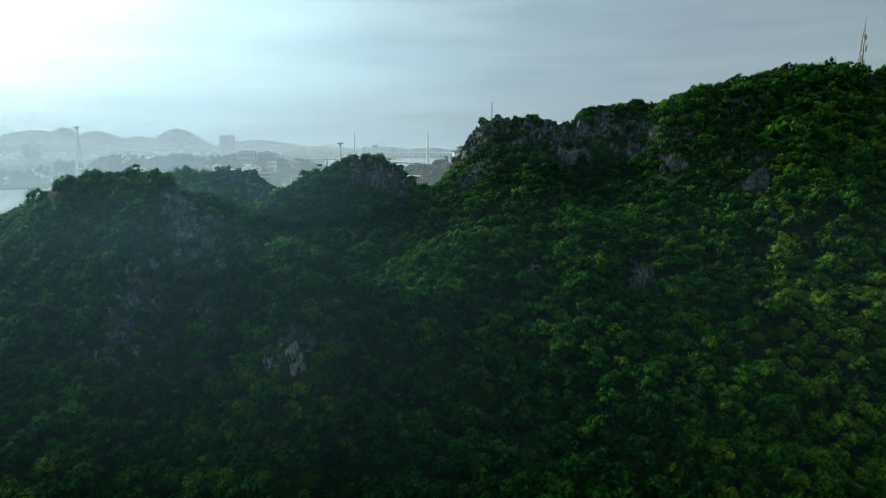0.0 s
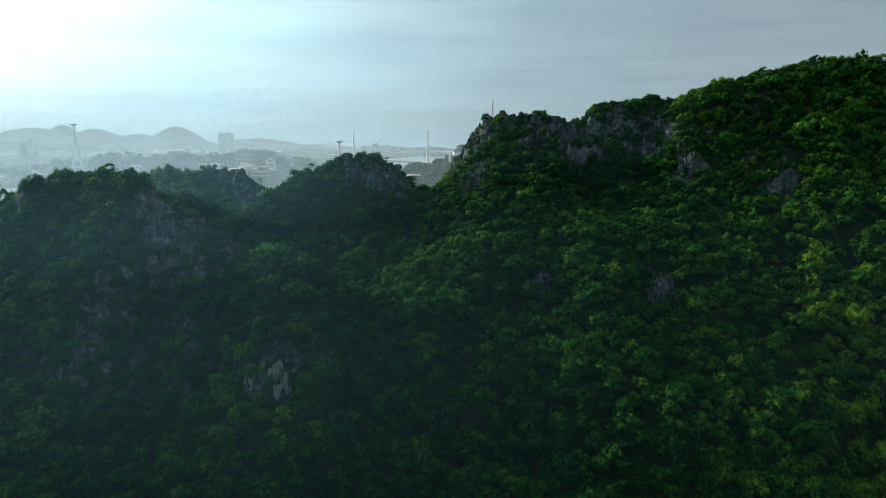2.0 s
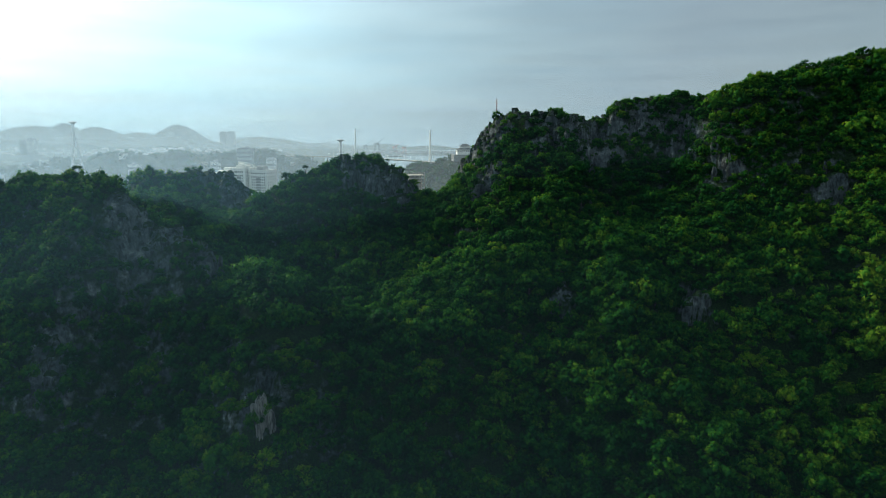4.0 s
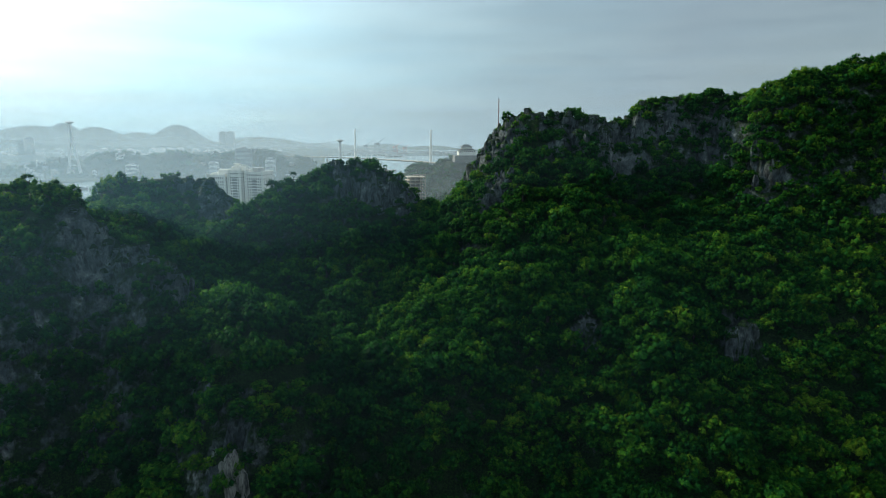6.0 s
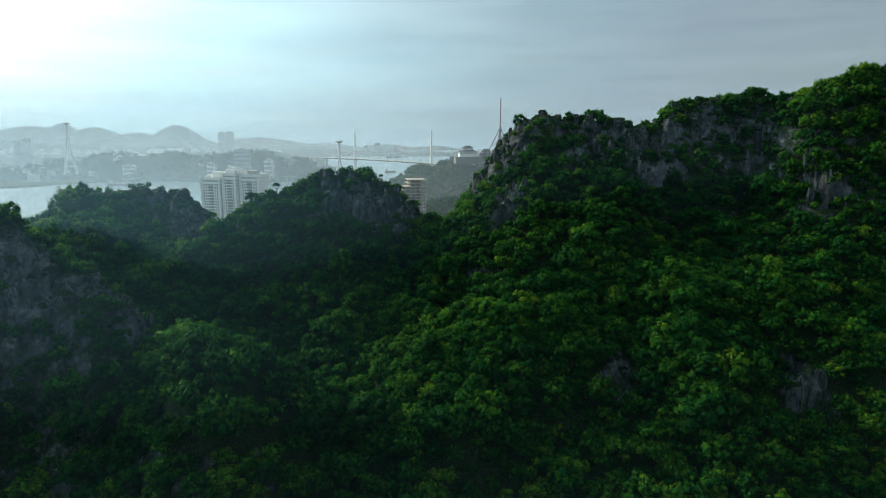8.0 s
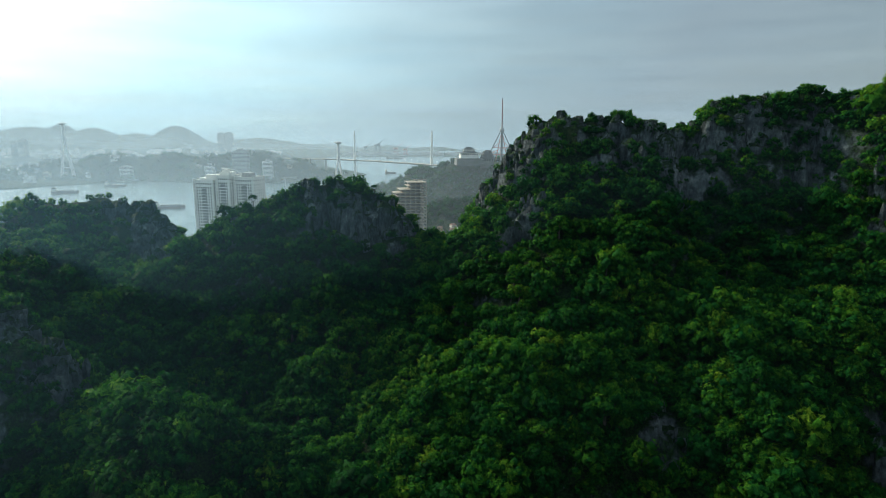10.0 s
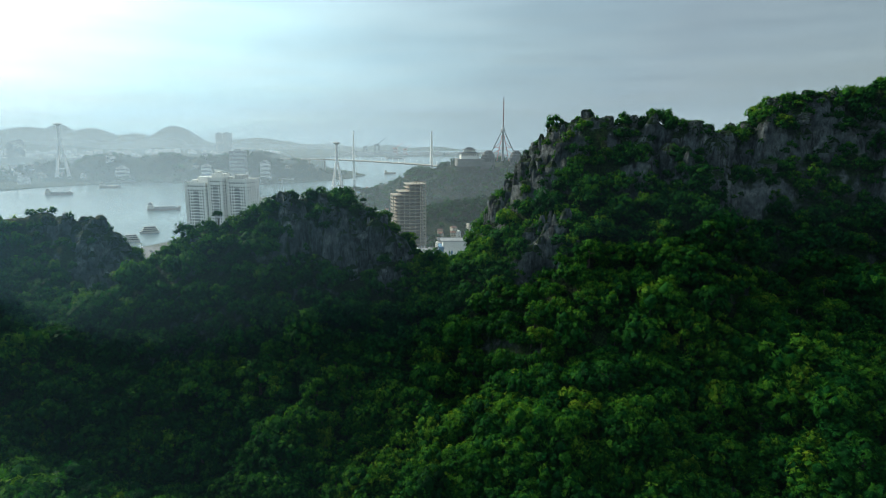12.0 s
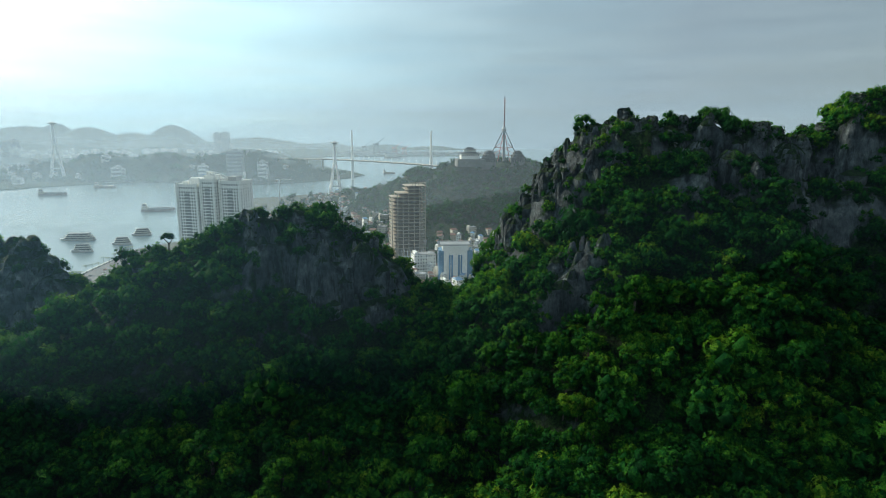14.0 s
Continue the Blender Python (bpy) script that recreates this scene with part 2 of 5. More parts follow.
# ---- mesh tools ----
def mesh_object(name, verts, faces, mat, parent=None):
    me = bpy.data.meshes.new(name)
    me.from_pydata(verts, [], faces)
    me.materials.append(mat)
    ob = new(name, me)
    ob.parent = parent
    return ob


def part(name, bm, mat, parent=None, label="", smooth=False):
    """Links a bmesh as one mesh object, under a thing or a part if one is given."""
    me = bpy.data.meshes.new(name)
    if smooth:
        for face in bm.faces:
            face.smooth = True
    bm.to_mesh(me)
    bm.free()
    me.materials.append(mat)
    ob = new(name, me)
    ob.parent = parent
    return tagged(ob, label)


def again(ob, x, y, z, parent, turn=0.0, scale=(1, 1, 1)):
    """Another piece on the mesh of ob."""
    o = new(ob.name.split(".")[0], ob.data)
    o.parent = parent
    o.matrix_basis = Matrix.LocRotScale((x, y, z), Euler((0, 0, radians(turn))), Vector(scale))
    return o


def box(bm, x0, y0, z0, x1, y1, z1):
    v = [bm.verts.new(c) for c in ((x0, y0, z0), (x1, y0, z0), (x1, y1, z0), (x0, y1, z0), (x0, y0, z1), (x1, y0, z1), (x1, y1, z1), (x0, y1, z1))]
    for a in ((3, 2, 1, 0), (4, 5, 6, 7), (0, 1, 5, 4), (1, 2, 6, 5), (2, 3, 7, 6), (3, 0, 4, 7)):
        bm.faces.new([v[i] for i in a])
    return v


def boxes(*dims):
    bm = bmesh.new()
    for d in dims:
        box(bm, *d)
    return bm


def strut(bm, a, b, r0, r1=None, sides=6):
    """A round bar from a to b."""
    a, b, r1 = Vector(a), Vector(b), r0 if r1 is None else r1
    q = (b - a).to_track_quat("Z", "Y")
    rings = []
    for c, r in ((a, r0), (b, r1)):
        rings.append([bm.verts.new(c + q @ Vector((r * math.cos(2 * math.pi * i / sides), r * math.sin(2 * math.pi * i / sides), 0))) for i in range(sides)])
    for i in range(sides):
        bm.faces.new((rings[0][i], rings[0][(i + 1) % sides], rings[1][(i + 1) % sides], rings[1][i]))
    bm.faces.new(rings[0][::-1])
    bm.faces.new(rings[1])
    return bm


def lathe(bm, profile, sides=16, at=(0, 0, 0)):
    """A turned shape; profile: (radius, height) from below to above."""
    rings = [[bm.verts.new((at[0] + r * math.cos(2 * math.pi * i / sides), at[1] + r * math.sin(2 * math.pi * i / sides), at[2] + z)) for i in range(sides)] for r, z in profile]
    for lo, hi in zip(rings[:-1], rings[1:]):
        for i in range(sides):
            bm.faces.new((lo[i], lo[(i + 1) % sides], hi[(i + 1) % sides], hi[i]))
    bm.faces.new(rings[0][::-1])
    bm.faces.new(rings[-1])
    return bm


def thing(name, x, y, z, turn, label, category, group=""):
    ob = new(name)
    ob.matrix_basis = pose(x, y, z, 0, 0, turn)
    return tagged(ob, label, category, group)


rng = np.random.default_rng(7)


def rough(x, y, seed=0):
    """Smooth value noise from -1 to 1 on arrays, one wave a unit."""
    xi, yi = np.floor(x).astype(np.int64), np.floor(y).astype(np.int64)
    u, v = x - xi, y - yi
    u, v = u * u * (3 - 2 * u), v * v * (3 - 2 * v)

    def h(a, b):
        n = (a * 374761393 + b * 668265263 + seed * 974711) & 0x7FFFFFFF
        n = ((n ^ (n >> 13)) * 1274126177) & 0x7FFFFFFF
        return ((n ^ (n >> 16)) & 0xFFFF) / 32767.5 - 1
    return (h(xi, yi) * (1 - u) + h(xi + 1, yi) * u) * (1 - v) + (h(xi, yi + 1) * (1 - u) + h(xi + 1, yi + 1) * u) * v


def grid_mesh(name, xs, ys, z, mat, parent=None):
    ny, nx = z.shape
    gx, gy = np.meshgrid(xs, ys)
    verts = np.stack([gx, gy, z], -1).reshape(-1, 3)
    i = (np.arange(ny - 1)[:, None] * nx + np.arange(nx - 1)[None]).ravel()
    faces = np.stack([i, i + 1, i + nx + 1, i + nx], -1)
    ob = mesh_object(name, verts.tolist(), faces.tolist(), mat, parent)
    ob.data.polygons.foreach_set("use_smooth", np.ones(len(faces), bool))
    return ob


# ---- the limestone mountain ----
# each ridge: the line of its crest (x, y, height), the fall of its flanks, the roundness of its top
RIDGES = {
    'right_ridge': ([(1.5, 236, 117.5), (5.0, 235, 124.8), (7.2, 234.5, 132.6), (9.6, 234, 137.6), (14, 227, 141.9), (21, 224.5, 145.6), (29, 224, 147.9), (37, 221.5, 149.4), (46, 225, 148.2), (51, 223, 154.2), (58, 221, 155.0), (68, 220, 155.6), (79, 212, 154.0)], 1.66, 1.2),
    'far_ridge': ([(79, 212, 154.0), (96, 213, 156.4), (120, 215, 162.8), (150, 210, 160.0), (185, 188, 140.5)], 1.2, 1.2),
    'right_spur': ([(50, 200, 118.7), (42, 180, 106.1), (34, 160, 86.6), (30, 140, 68.0)], 1.03, 5.5),
    'right_buttress': ([(80, 190, 119.1), (85, 165, 92.3), (90, 142, 70.0)], 0.94, 5.7),
    'middle_spur': ([(12, 212, 125.1), (8, 195, 112.5), (0, 170, 97.8), (-8, 150, 78.6)], 0.84, 7.0),
    'knoll': ([(-53, 222, 124.4), (-47, 222, 127.4), (-40, 222, 128.6), (-35, 224, 130.0), (-25, 227, 132.8), (-18, 226, 129.6), (-13, 224, 123.2)], 1.21, 1.0),
    'back_hill': ([(-124, 234, 96.0), (-111, 233, 110.0), (-104, 232, 120.0), (-98, 231, 125.7), (-86, 236, 128.0), (-74, 234, 128.6), (-70.5, 232, 127.4), (-67, 230, 123.4)], 1.47, 1.2),
    'left_hill': ([(-150, 172, 95.0), (-127, 186, 111.2), (-105, 187, 124.6), (-95, 185, 128.8), (-85, 181, 128.6), (-79, 180, 123.4), (-74, 180, 120.4), (-63, 175, 117.4)], 1.60, 2.8),
    'left_spur': ([(-62, 178, 105.5), (-42, 168, 106.5), (-38, 150, 87.3), (-45, 135, 66.0)], 1.21, 6.0),
    'saddle': ([(-60, 222, 108.0), (-30, 224, 113.0), (-16, 225, 117.4), (-10, 226, 118.8), (-5, 229, 118.8)], 0.66, 8.6),
}
SWELLS = [(-119, 193, 10.7), (79, 191, -9.6), (9, 142, -12.2), (37, 222, -2), (-64, 160, -6.8), (-63, 230, -2.7), (0, 100, -8.8), (70, 163, -5.6), (-89, 210, 8.5), (3, 234, -1.9), (82, 212, 3.7), (-57, 138, -5.5), (-27, 163, 3.4), (32, 191, 3.8), (2, 192, -2.9), (60, 100, -4.6), (32, 147, -3.8), (-11, 134, -4.6), (-105, 186, -3.8), (-87, 156, 3.3), (52, 198, -2.2), (89, 140, -6.4), (-87, 237, -1.9), (-150, 175, -3.7), (-60, 100, -3.2), (73, 143, 5.4), (-130, 140, 2.7), (-113, 236, 2.3)]
# broader hummocks of the slopes: x, y, rise
HUMMOCKS = [(28, 195, 5.8), (61, 210, -4.7), (-44, 198, -5.9), (-83, 153, -3.2), (58, 156, 2.3), (40, 217, -3.7), (10, 218, 3.8), (-2, 195, -2.7), (-38, 156, 4.1), (70, 210, -4.7), (-71, 186, 1.5), (-65, 153, -4.0), (34, 144, 2.1), (7, 159, -4.5), (-92, 153, -3.4), (-14, 171, 2.6), (61, 174, 2.7), (22, 153, 3.0), (-38, 177, -2.4), (43, 162, -2.1), (46, 144, 2.8)]
SLOPE = (102.21, 0.695, -0.088, 112.95)
SWELL_WIDTH = 13.0
# short steps in the ground: x, y, width, rise
NOTCHES = [(-3.5, 232, 5.0, -3.2), (-1.0, 239, 4.0, -3.4), (0.5, 228, 4.0, -4.0), (27, 224, 5.0, 1.2)]


def ground(x, y):
    """The height of the mountain's ground, on arrays."""
    x, y = np.asarray(x, float), np.asarray(y, float)
    a, b, c, top = SLOPE
    face = a + b * (y - 200) + c * x
    back_side = 116 - 1.3 * (y - 236)
    ends = 112 - 0.9 * (np.abs(x - 10) - 165)
    floor = -4 * np.log(np.exp(-face / 4) + np.exp(-top / 4) + np.exp(-back_side / 4) + np.exp(-ends / 4))
    layers = [floor]
    for line, fall, rnd in RIDGES.values():
        best = np.full(x.shape, -1e3)
        for (x0, y0, z0), (x1, y1, z1) in zip(line[:-1], line[1:]):
            dx, dy = x1 - x0, y1 - y0
            s = np.clip(((x - x0) * dx + (y - y0) * dy) / (dx * dx + dy * dy), 0, 1)
            d2 = (x - x0 - s * dx) ** 2 + (y - y0 - s * dy) ** 2
            best = np.maximum(best, z0 + s * (z1 - z0) - fall * (np.sqrt(d2 + rnd * rnd) - rnd))
        layers.append(best)
    v = np.array(layers)
    m = v.max(0)
    h = m + 2.5 * np.log(np.exp((v - m) / 2.5).sum(0))
    for sx, sy, dz in SWELLS:
        h = h + dz * np.exp(-((x - sx) ** 2 + (y - sy) ** 2) / (2 * SWELL_WIDTH ** 2))
    for sx, sy, dz in HUMMOCKS:
        h = h + dz * np.exp(-((x - sx) ** 2 + (y - sy) ** 2) / 242)
    for sx, sy, w, dz in NOTCHES:
        h = h + dz * np.exp(-((x - sx) ** 2 + (y - sy) ** 2) / (2 * w * w))
    return h


def crest(x, y, spread=40.0):
    """1 on the crest lines, falling to 0 some metres beside them."""
    f = np.zeros_like(x)
    for name in ("right_ridge", "far_ridge", "knoll", "back_hill", "left_hill"):
        line = RIDGES[name][0]
        for (x0, y0, _), (x1, y1, _) in zip(line[:-1], line[1:]):
            dx, dy = x1 - x0, y1 - y0
            s = np.clip(((x - x0) * dx + (y - y0) * dy) / (dx * dx + dy * dy), 0, 1)
            f = np.maximum(f, np.exp(-((x - x0 - s * dx) ** 2 + (y - y0 - s * dy) ** 2) / spread))
    return f


# bare rock: middle and reach of each cliff
CLIFFS = [(7, 230, 4), (4, 222, 3), (-71, 231, 5), (-25, 224, 4), (-20, 221, 5), (-30, 220, 4), (-14, 222, 4), (38, 216, 6), (47, 218, 4), (10, 226, 4), (22, 223, 3), (30, 219, 5), (66, 213, 3.5), (74, 200, 4), (57, 219, 3), (-66, 178, 5), (-75, 177, 5), (-38, 146, 4), (-86, 157, 4), (-76, 233, 5), (27.5, 176.5, 3), (10, 210, 4), (-69, 227, 5), (-58, 176, 4), (98, 190, 3), (57.5, 172, 3), (13, 222, 4), (18, 224, 4), (7, 224, 3), (-17, 224, 3), (-24, 219, 4)]
# the tall rounded pillars of the main wall: x, y, radius, foot, top
GREAT_PILLARS = [(32.0, 218.4, 2.0, 128, 141.6), (39.4, 218.0, 2.5, 127, 142.4), (35.6, 220.2, 1.8, 131, 143.4), (28.6, 220.4, 1.9, 130, 142.6), (25.2, 221.3, 1.6, 131, 142.4), (42.6, 221.4, 1.7, 133, 143.6), (36.4, 217.0, 1.3, 126, 136.0), (33.8, 216.6, 0.9, 126, 133.6)]


def bare(x, y):
    """1 on open rock, 0 under closed woods."""
    f = np.zeros_like(x)
    for cx, cy, r in CLIFFS:
        f = np.maximum(f, np.exp(-((x - cx) ** 2 + (y - cy) ** 2) / (2 * (0.7 * r) ** 2)))
    return f


def crags(x, y):
    """Broken relief of the limestone on top of the ground, strongest on the cliffs."""
    soft = 1.2 * rough(x / 9, y / 9, 1) + 0.8 * rough(x / 4, y / 4, 2) + 0.45 * rough(x / 1.9, y / 1.9, 3)
    ribs = 4.2 * (0.3 - np.abs(rough(x / 4.2, y / 8, 14))) + 2.8 * (0.3 - np.abs(rough(x / 1.9, y / 4, 15))) + 1.2 * np.round(2 * rough(x / 3, y / 2, 16)) / 2
    return soft + bare(x, y) * (ribs + 0.7 * rough(x / 1.1, y / 1.1, 18))


def land(x, y):
    """The ground with its crags; on open rock it breaks into upright walls and narrow ledges."""
    x, y = np.asarray(x, float), np.asarray(y, float)
    h = ground(x, y) + crags(x, y)
    tall = 8.5
    f = h / tall + 0.45 * rough(x / 7, y / 7, 17)
    n = np.floor(f)
    u = np.clip((f - n - 0.36) / 0.28, 0, 1)
    walls = (n + u * u * (3 - 2 * u) - f) * tall
    weight = np.clip(bare(x, y) * 1.7, 0, 1) * (1 - 0.85 * crest(x, y, 7.0)) * np.clip((x + 58) / 6, 0, 1)
    return np.maximum(h + weight * walls, 0.5)


gx = np.concatenate([np.arange(-330, -90, 3.0), np.arange(-90, 90, 0.85), np.arange(90, 361, 3.0)])
gy = np.concatenate([np.arange(-20, 165, 3.0), np.arange(165, 245, 0.85), np.arange(245, 381, 3.0)])
mx, my = np.meshgrid(gx, gy)
mountain = grid_mesh("mountain_ground", gx, gy, land(mx, my), HILLSIDE)
mountain.data.attributes.new("open_rock", "FLOAT", "POINT").data.foreach_set("value", bare(mx, my).ravel().astype(np.float32))
tagged(mountain, "steep limestone mountain with thin dark soil between the trees", "mountain", kind="structure")


def steep(x, y):
    e = 1.0
    return np.hypot((ground(x + e, y) - ground(x - e, y)) / (2 * e), (ground(x, y + e) - ground(x, y - e)) / (2 * e))


# ---- trees ----
def unit(v):
    return v / np.linalg.norm(v, axis=1)[:, None]


def crown_shape(seed, blobs, sprigs, leaf):
    """A crown one unit in radius: a dome of rounded clumps, each with a solid heart and many leaf sprays on it.
    Gives vertices, the triangles of the hearts and of the sprays, a tone and a rounded normal for each vertex."""
    r = np.random.default_rng(seed)
    k = np.arange(blobs) + 0.5
    high, round_by = 1 - 1.15 * k / blobs, 2.4 * k + r.uniform(0, 6.28)
    ring = np.sqrt(np.clip(1 - high ** 2, 0, 1))
    centres = np.stack([ring * np.cos(round_by), ring * np.sin(round_by), high * 0.95], -1) * r.uniform(0.5, 0.82, blobs)[:, None] + r.normal(0, 0.09, (blobs, 3))
    # tone lightens up the crown: sunlit tops put into the leaf colour
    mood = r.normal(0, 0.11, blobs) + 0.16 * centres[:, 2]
    sizes = r.uniform(0.24, 0.46, blobs) * (11 / blobs) ** 0.35
    octa = np.array([(1, 0, 0), (-1, 0, 0), (0, 1, 0), (0, -1, 0), (0, 0, 1), (0, 0, -1)], float)
    tri = np.array([(0, 2, 4), (2, 1, 4), (1, 3, 4), (3, 0, 4), (2, 0, 5), (1, 2, 5), (3, 1, 5), (0, 3, 5)])
    core = np.concatenate([c + octa * s * np.array([0.74, 0.74, 0.66]) for c, s in zip(centres, sizes)])
    cores = np.concatenate([tri + 6 * i for i in range(blobs)])
    i = r.integers(0, blobs, sprigs * 4)
    d = r.normal(0, 1, (sprigs * 4, 3))
    d[:, 2] = d[:, 2] * 0.85 + 0.3
    d = unit(d)
    p = centres[i] + d * sizes[i][:, None] * np.array([1.0, 1.0, 0.86]) * r.uniform(0.84, 1.14, (sprigs * 4, 1))
    far = np.linalg.norm(centres[None] - p[:, None], axis=2) / sizes[None]
    far[np.arange(len(p)), i] = 9
    keep = np.flatnonzero(far.min(1) > 0.78)[:sprigs]
    pts, nrm, of = p[keep], d[keep], i[keep]
    sprigs = len(pts)
    n = nrm + r.normal(0, 0.42, nrm.shape)
    n[:, 2] += 0.1
    n = unit(n)
    u = unit(np.cross(n, r.normal(0, 1, n.shape)))
    w = np.cross(n, u)
    s = leaf * r.uniform(0.55, 1.4, sprigs)[:, None]
    k = r.uniform(0.55, 1.0, sprigs)[:, None]
    sprays = np.stack([pts - u * s - w * s * k * 0.6, pts + u * s * 0.8 - w * s * k * 0.7, pts + w * s * 1.05 - n * s * 0.2], 1).reshape(-1, 3)
    v = np.concatenate([core, sprays])
    # painted shade: darker hearts; painted light: lighter sprays facing up
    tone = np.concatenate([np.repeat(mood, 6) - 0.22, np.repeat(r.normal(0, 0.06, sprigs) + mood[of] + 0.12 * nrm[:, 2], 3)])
    turned = unit(0.75 * nrm + 0.5 * unit(pts + np.array([0, 0, 0.3])) + 0.25 * n)
    normals = np.concatenate([np.tile(octa, (blobs, 1)), np.repeat(turned, 3, 0)])
    return v, cores, np.arange(sprigs * 3).reshape(-1, 3) + len(core), tone, normals


def fill_mesh(name, v, hearts, sprays, tone, normals, mat):
    """A mesh from arrays, with the tone of each vertex as attribute tint and rounded normals."""
    me = bpy.data.meshes.new(name)
    me.vertices.add(len(v))
    me.vertices.foreach_set("co", v.astype(np.float32).ravel())
    loops = np.concatenate([hearts.ravel(), sprays.ravel()]).astype(np.int32)
    me.loops.add(len(loops))
    me.loops.foreach_set("vertex_index", loops)
    me.polygons.add(len(hearts) + len(sprays))
    me.polygons.foreach_set("loop_start", (np.arange(len(hearts) + len(sprays)) * 3).astype(np.int32))
    me.update(calc_edges=True)
    me.attributes.new("tint", "FLOAT", "POINT").data.foreach_set("value", tone.astype(np.float32))
    me.attributes.new("custom_normal", "FLOAT_VECTOR", "POINT").data.foreach_set("vector", normals.astype(np.float32).ravel())
    me.materials.append(mat)
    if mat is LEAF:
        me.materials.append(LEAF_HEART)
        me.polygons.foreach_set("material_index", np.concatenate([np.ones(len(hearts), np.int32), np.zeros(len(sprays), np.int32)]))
    return me


FINE = [crown_shape(10 + i, 20, 1250, 0.074) for i in range(8)]
MIDDLE = [crown_shape(30 + i, 12, 285, 0.12) for i in range(14)]
LOWER = [crown_shape(45 + i, 9, 140, 0.155) for i in range(10)]
COARSE = [crown_shape(60 + i, 5, 40, 0.3) for i in range(6)]


def naked(x, y):
    """Rock so sheer that hardly a tree holds on it."""
    knoll_face = 0.8 * np.exp(-((x + 20) ** 2 / 110 + (y - 221) ** 2 / 44))
    dome = np.exp(-((x + 67) ** 2 + (y - 229) ** 2) / 80)
    slabs = np.exp(-((x + 70) ** 2 / 130 + (y - 177) ** 2 / 40))
    pale_face = np.exp(-((x + 38.5) ** 2 / 16 + (y - 139.6) ** 2 / 9))
    crest_rock = 0.32 * np.exp(-((x - 36) ** 2 / 150 + (y - 221) ** 2 / 26)) + 0.35 * np.exp(-((x - 12) ** 2 / 60 + (y - 226) ** 2 / 30))
    ledge = np.exp(-((x - 27.5) ** 2 / 22 + (y - 175) ** 2 / 7)) + 0.8 * np.exp(-((x - 57.5) ** 2 + (y - 170.5) ** 2) / 10)
    return np.minimum(knoll_face + dome + slabs + pale_face + crest_rock + ledge, 1.3)


def planted(x0, x1, y0, y1, gap, seed, row=0):
    r = np.random.default_rng(seed)
    row = row or gap
    px, py = np.meshgrid(np.arange(x0, x1, gap), np.arange(y0, y1, row))
    px = (px + r.uniform(-0.45, 0.45, px.shape) * gap).ravel()
    py = (py + r.uniform(-0.45, 0.45, py.shape) * row).ravel()
    keep = (r.uniform(0, 1, px.shape) > bare(px, py) * 0.5 + 0.62 * naked(px, py)) & (ground(px, py) > 6)
    return px[keep], py[keep]


def tree_sizes(px, py, seed):
    r = np.random.default_rng(seed)
    radius = 1.4 + 0.4 * rough(px / 14, py / 14, 5) + r.gamma(1.6, 0.38, px.shape)
    radius *= (1 - 0.5 * bare(px, py)) * (1 - 0.36 * crest(px, py, 20.0))
    # last three terms paint sunlight on the right flank and shade in the hollow
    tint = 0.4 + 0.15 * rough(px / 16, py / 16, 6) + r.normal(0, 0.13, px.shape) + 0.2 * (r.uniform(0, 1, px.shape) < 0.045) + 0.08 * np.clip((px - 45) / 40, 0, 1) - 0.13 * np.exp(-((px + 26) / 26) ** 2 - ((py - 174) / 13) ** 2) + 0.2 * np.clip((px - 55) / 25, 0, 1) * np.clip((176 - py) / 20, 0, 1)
    return np.clip(radius, 0.9, 3.5), np.clip(tint, 0.05, 0.88)


def woods(name, px, py, kinds, seed, label, scale=1.0):
    r = np.random.default_rng(seed)
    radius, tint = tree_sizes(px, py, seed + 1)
    radius = radius * scale
    pz = np.mean([land(px + dx, py + dy) for dx, dy in ((0, 0), (0.7, 0), (-0.7, 0), (0, 0.7), (0, -0.7))], 0)
    V, T, Q, C, N, base = [], [], [], [], [], 0
    for i in range(len(px)):
        v, tr, q, tone, nv = kinds[r.integers(len(kinds))]
        a, s = r.uniform(0, 6.28), radius[i]
        c1, s1 = math.cos(a), math.sin(a)
        ca, sa, tall = c1 * s, s1 * s, s * r.uniform(0.85, 1.35)
        N.append(np.stack([nv[:, 0] * c1 - nv[:, 1] * s1, nv[:, 0] * s1 + nv[:, 1] * c1, nv[:, 2]], -1))
        V.append(np.stack([v[:, 0] * ca - v[:, 1] * sa + px[i], v[:, 0] * sa + v[:, 1] * ca + py[i], v[:, 2] * tall + pz[i] + s * r.uniform(0.35, 0.75)], -1))
        T.append(tr + base)
        Q.append(q + base)
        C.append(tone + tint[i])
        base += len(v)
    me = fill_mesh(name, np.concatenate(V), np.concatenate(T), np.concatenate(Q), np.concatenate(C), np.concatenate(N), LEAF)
    return tagged(new(name, me), label, "forest", kind="stuff")


def trunk_mesh(seed):
    r = random.Random(seed)
    bm = bmesh.new()
    strut(bm, (0, 0, -0.8), (r.uniform(-0.1, 0.1), r.uniform(-0.1, 0.1), 0.3), 0.085, 0.05)
    for k in range(5):
        a = k * 1.26 + r.uniform(-0.4, 0.4)
        strut(bm, (0, 0, -0.1 + 0.06 * k), (0.42 * math.cos(a), 0.42 * math.sin(a), 0.2 + r.uniform(-0.1, 0.1)), 0.042, 0.018, 5)
    return bm


# the trees of the hollow that the flight passes nearest are things of their own
def inner(x, y):
    return (np.abs(x) < 76) & (y > 170) & (y < np.where(x > 8, 233, 243))


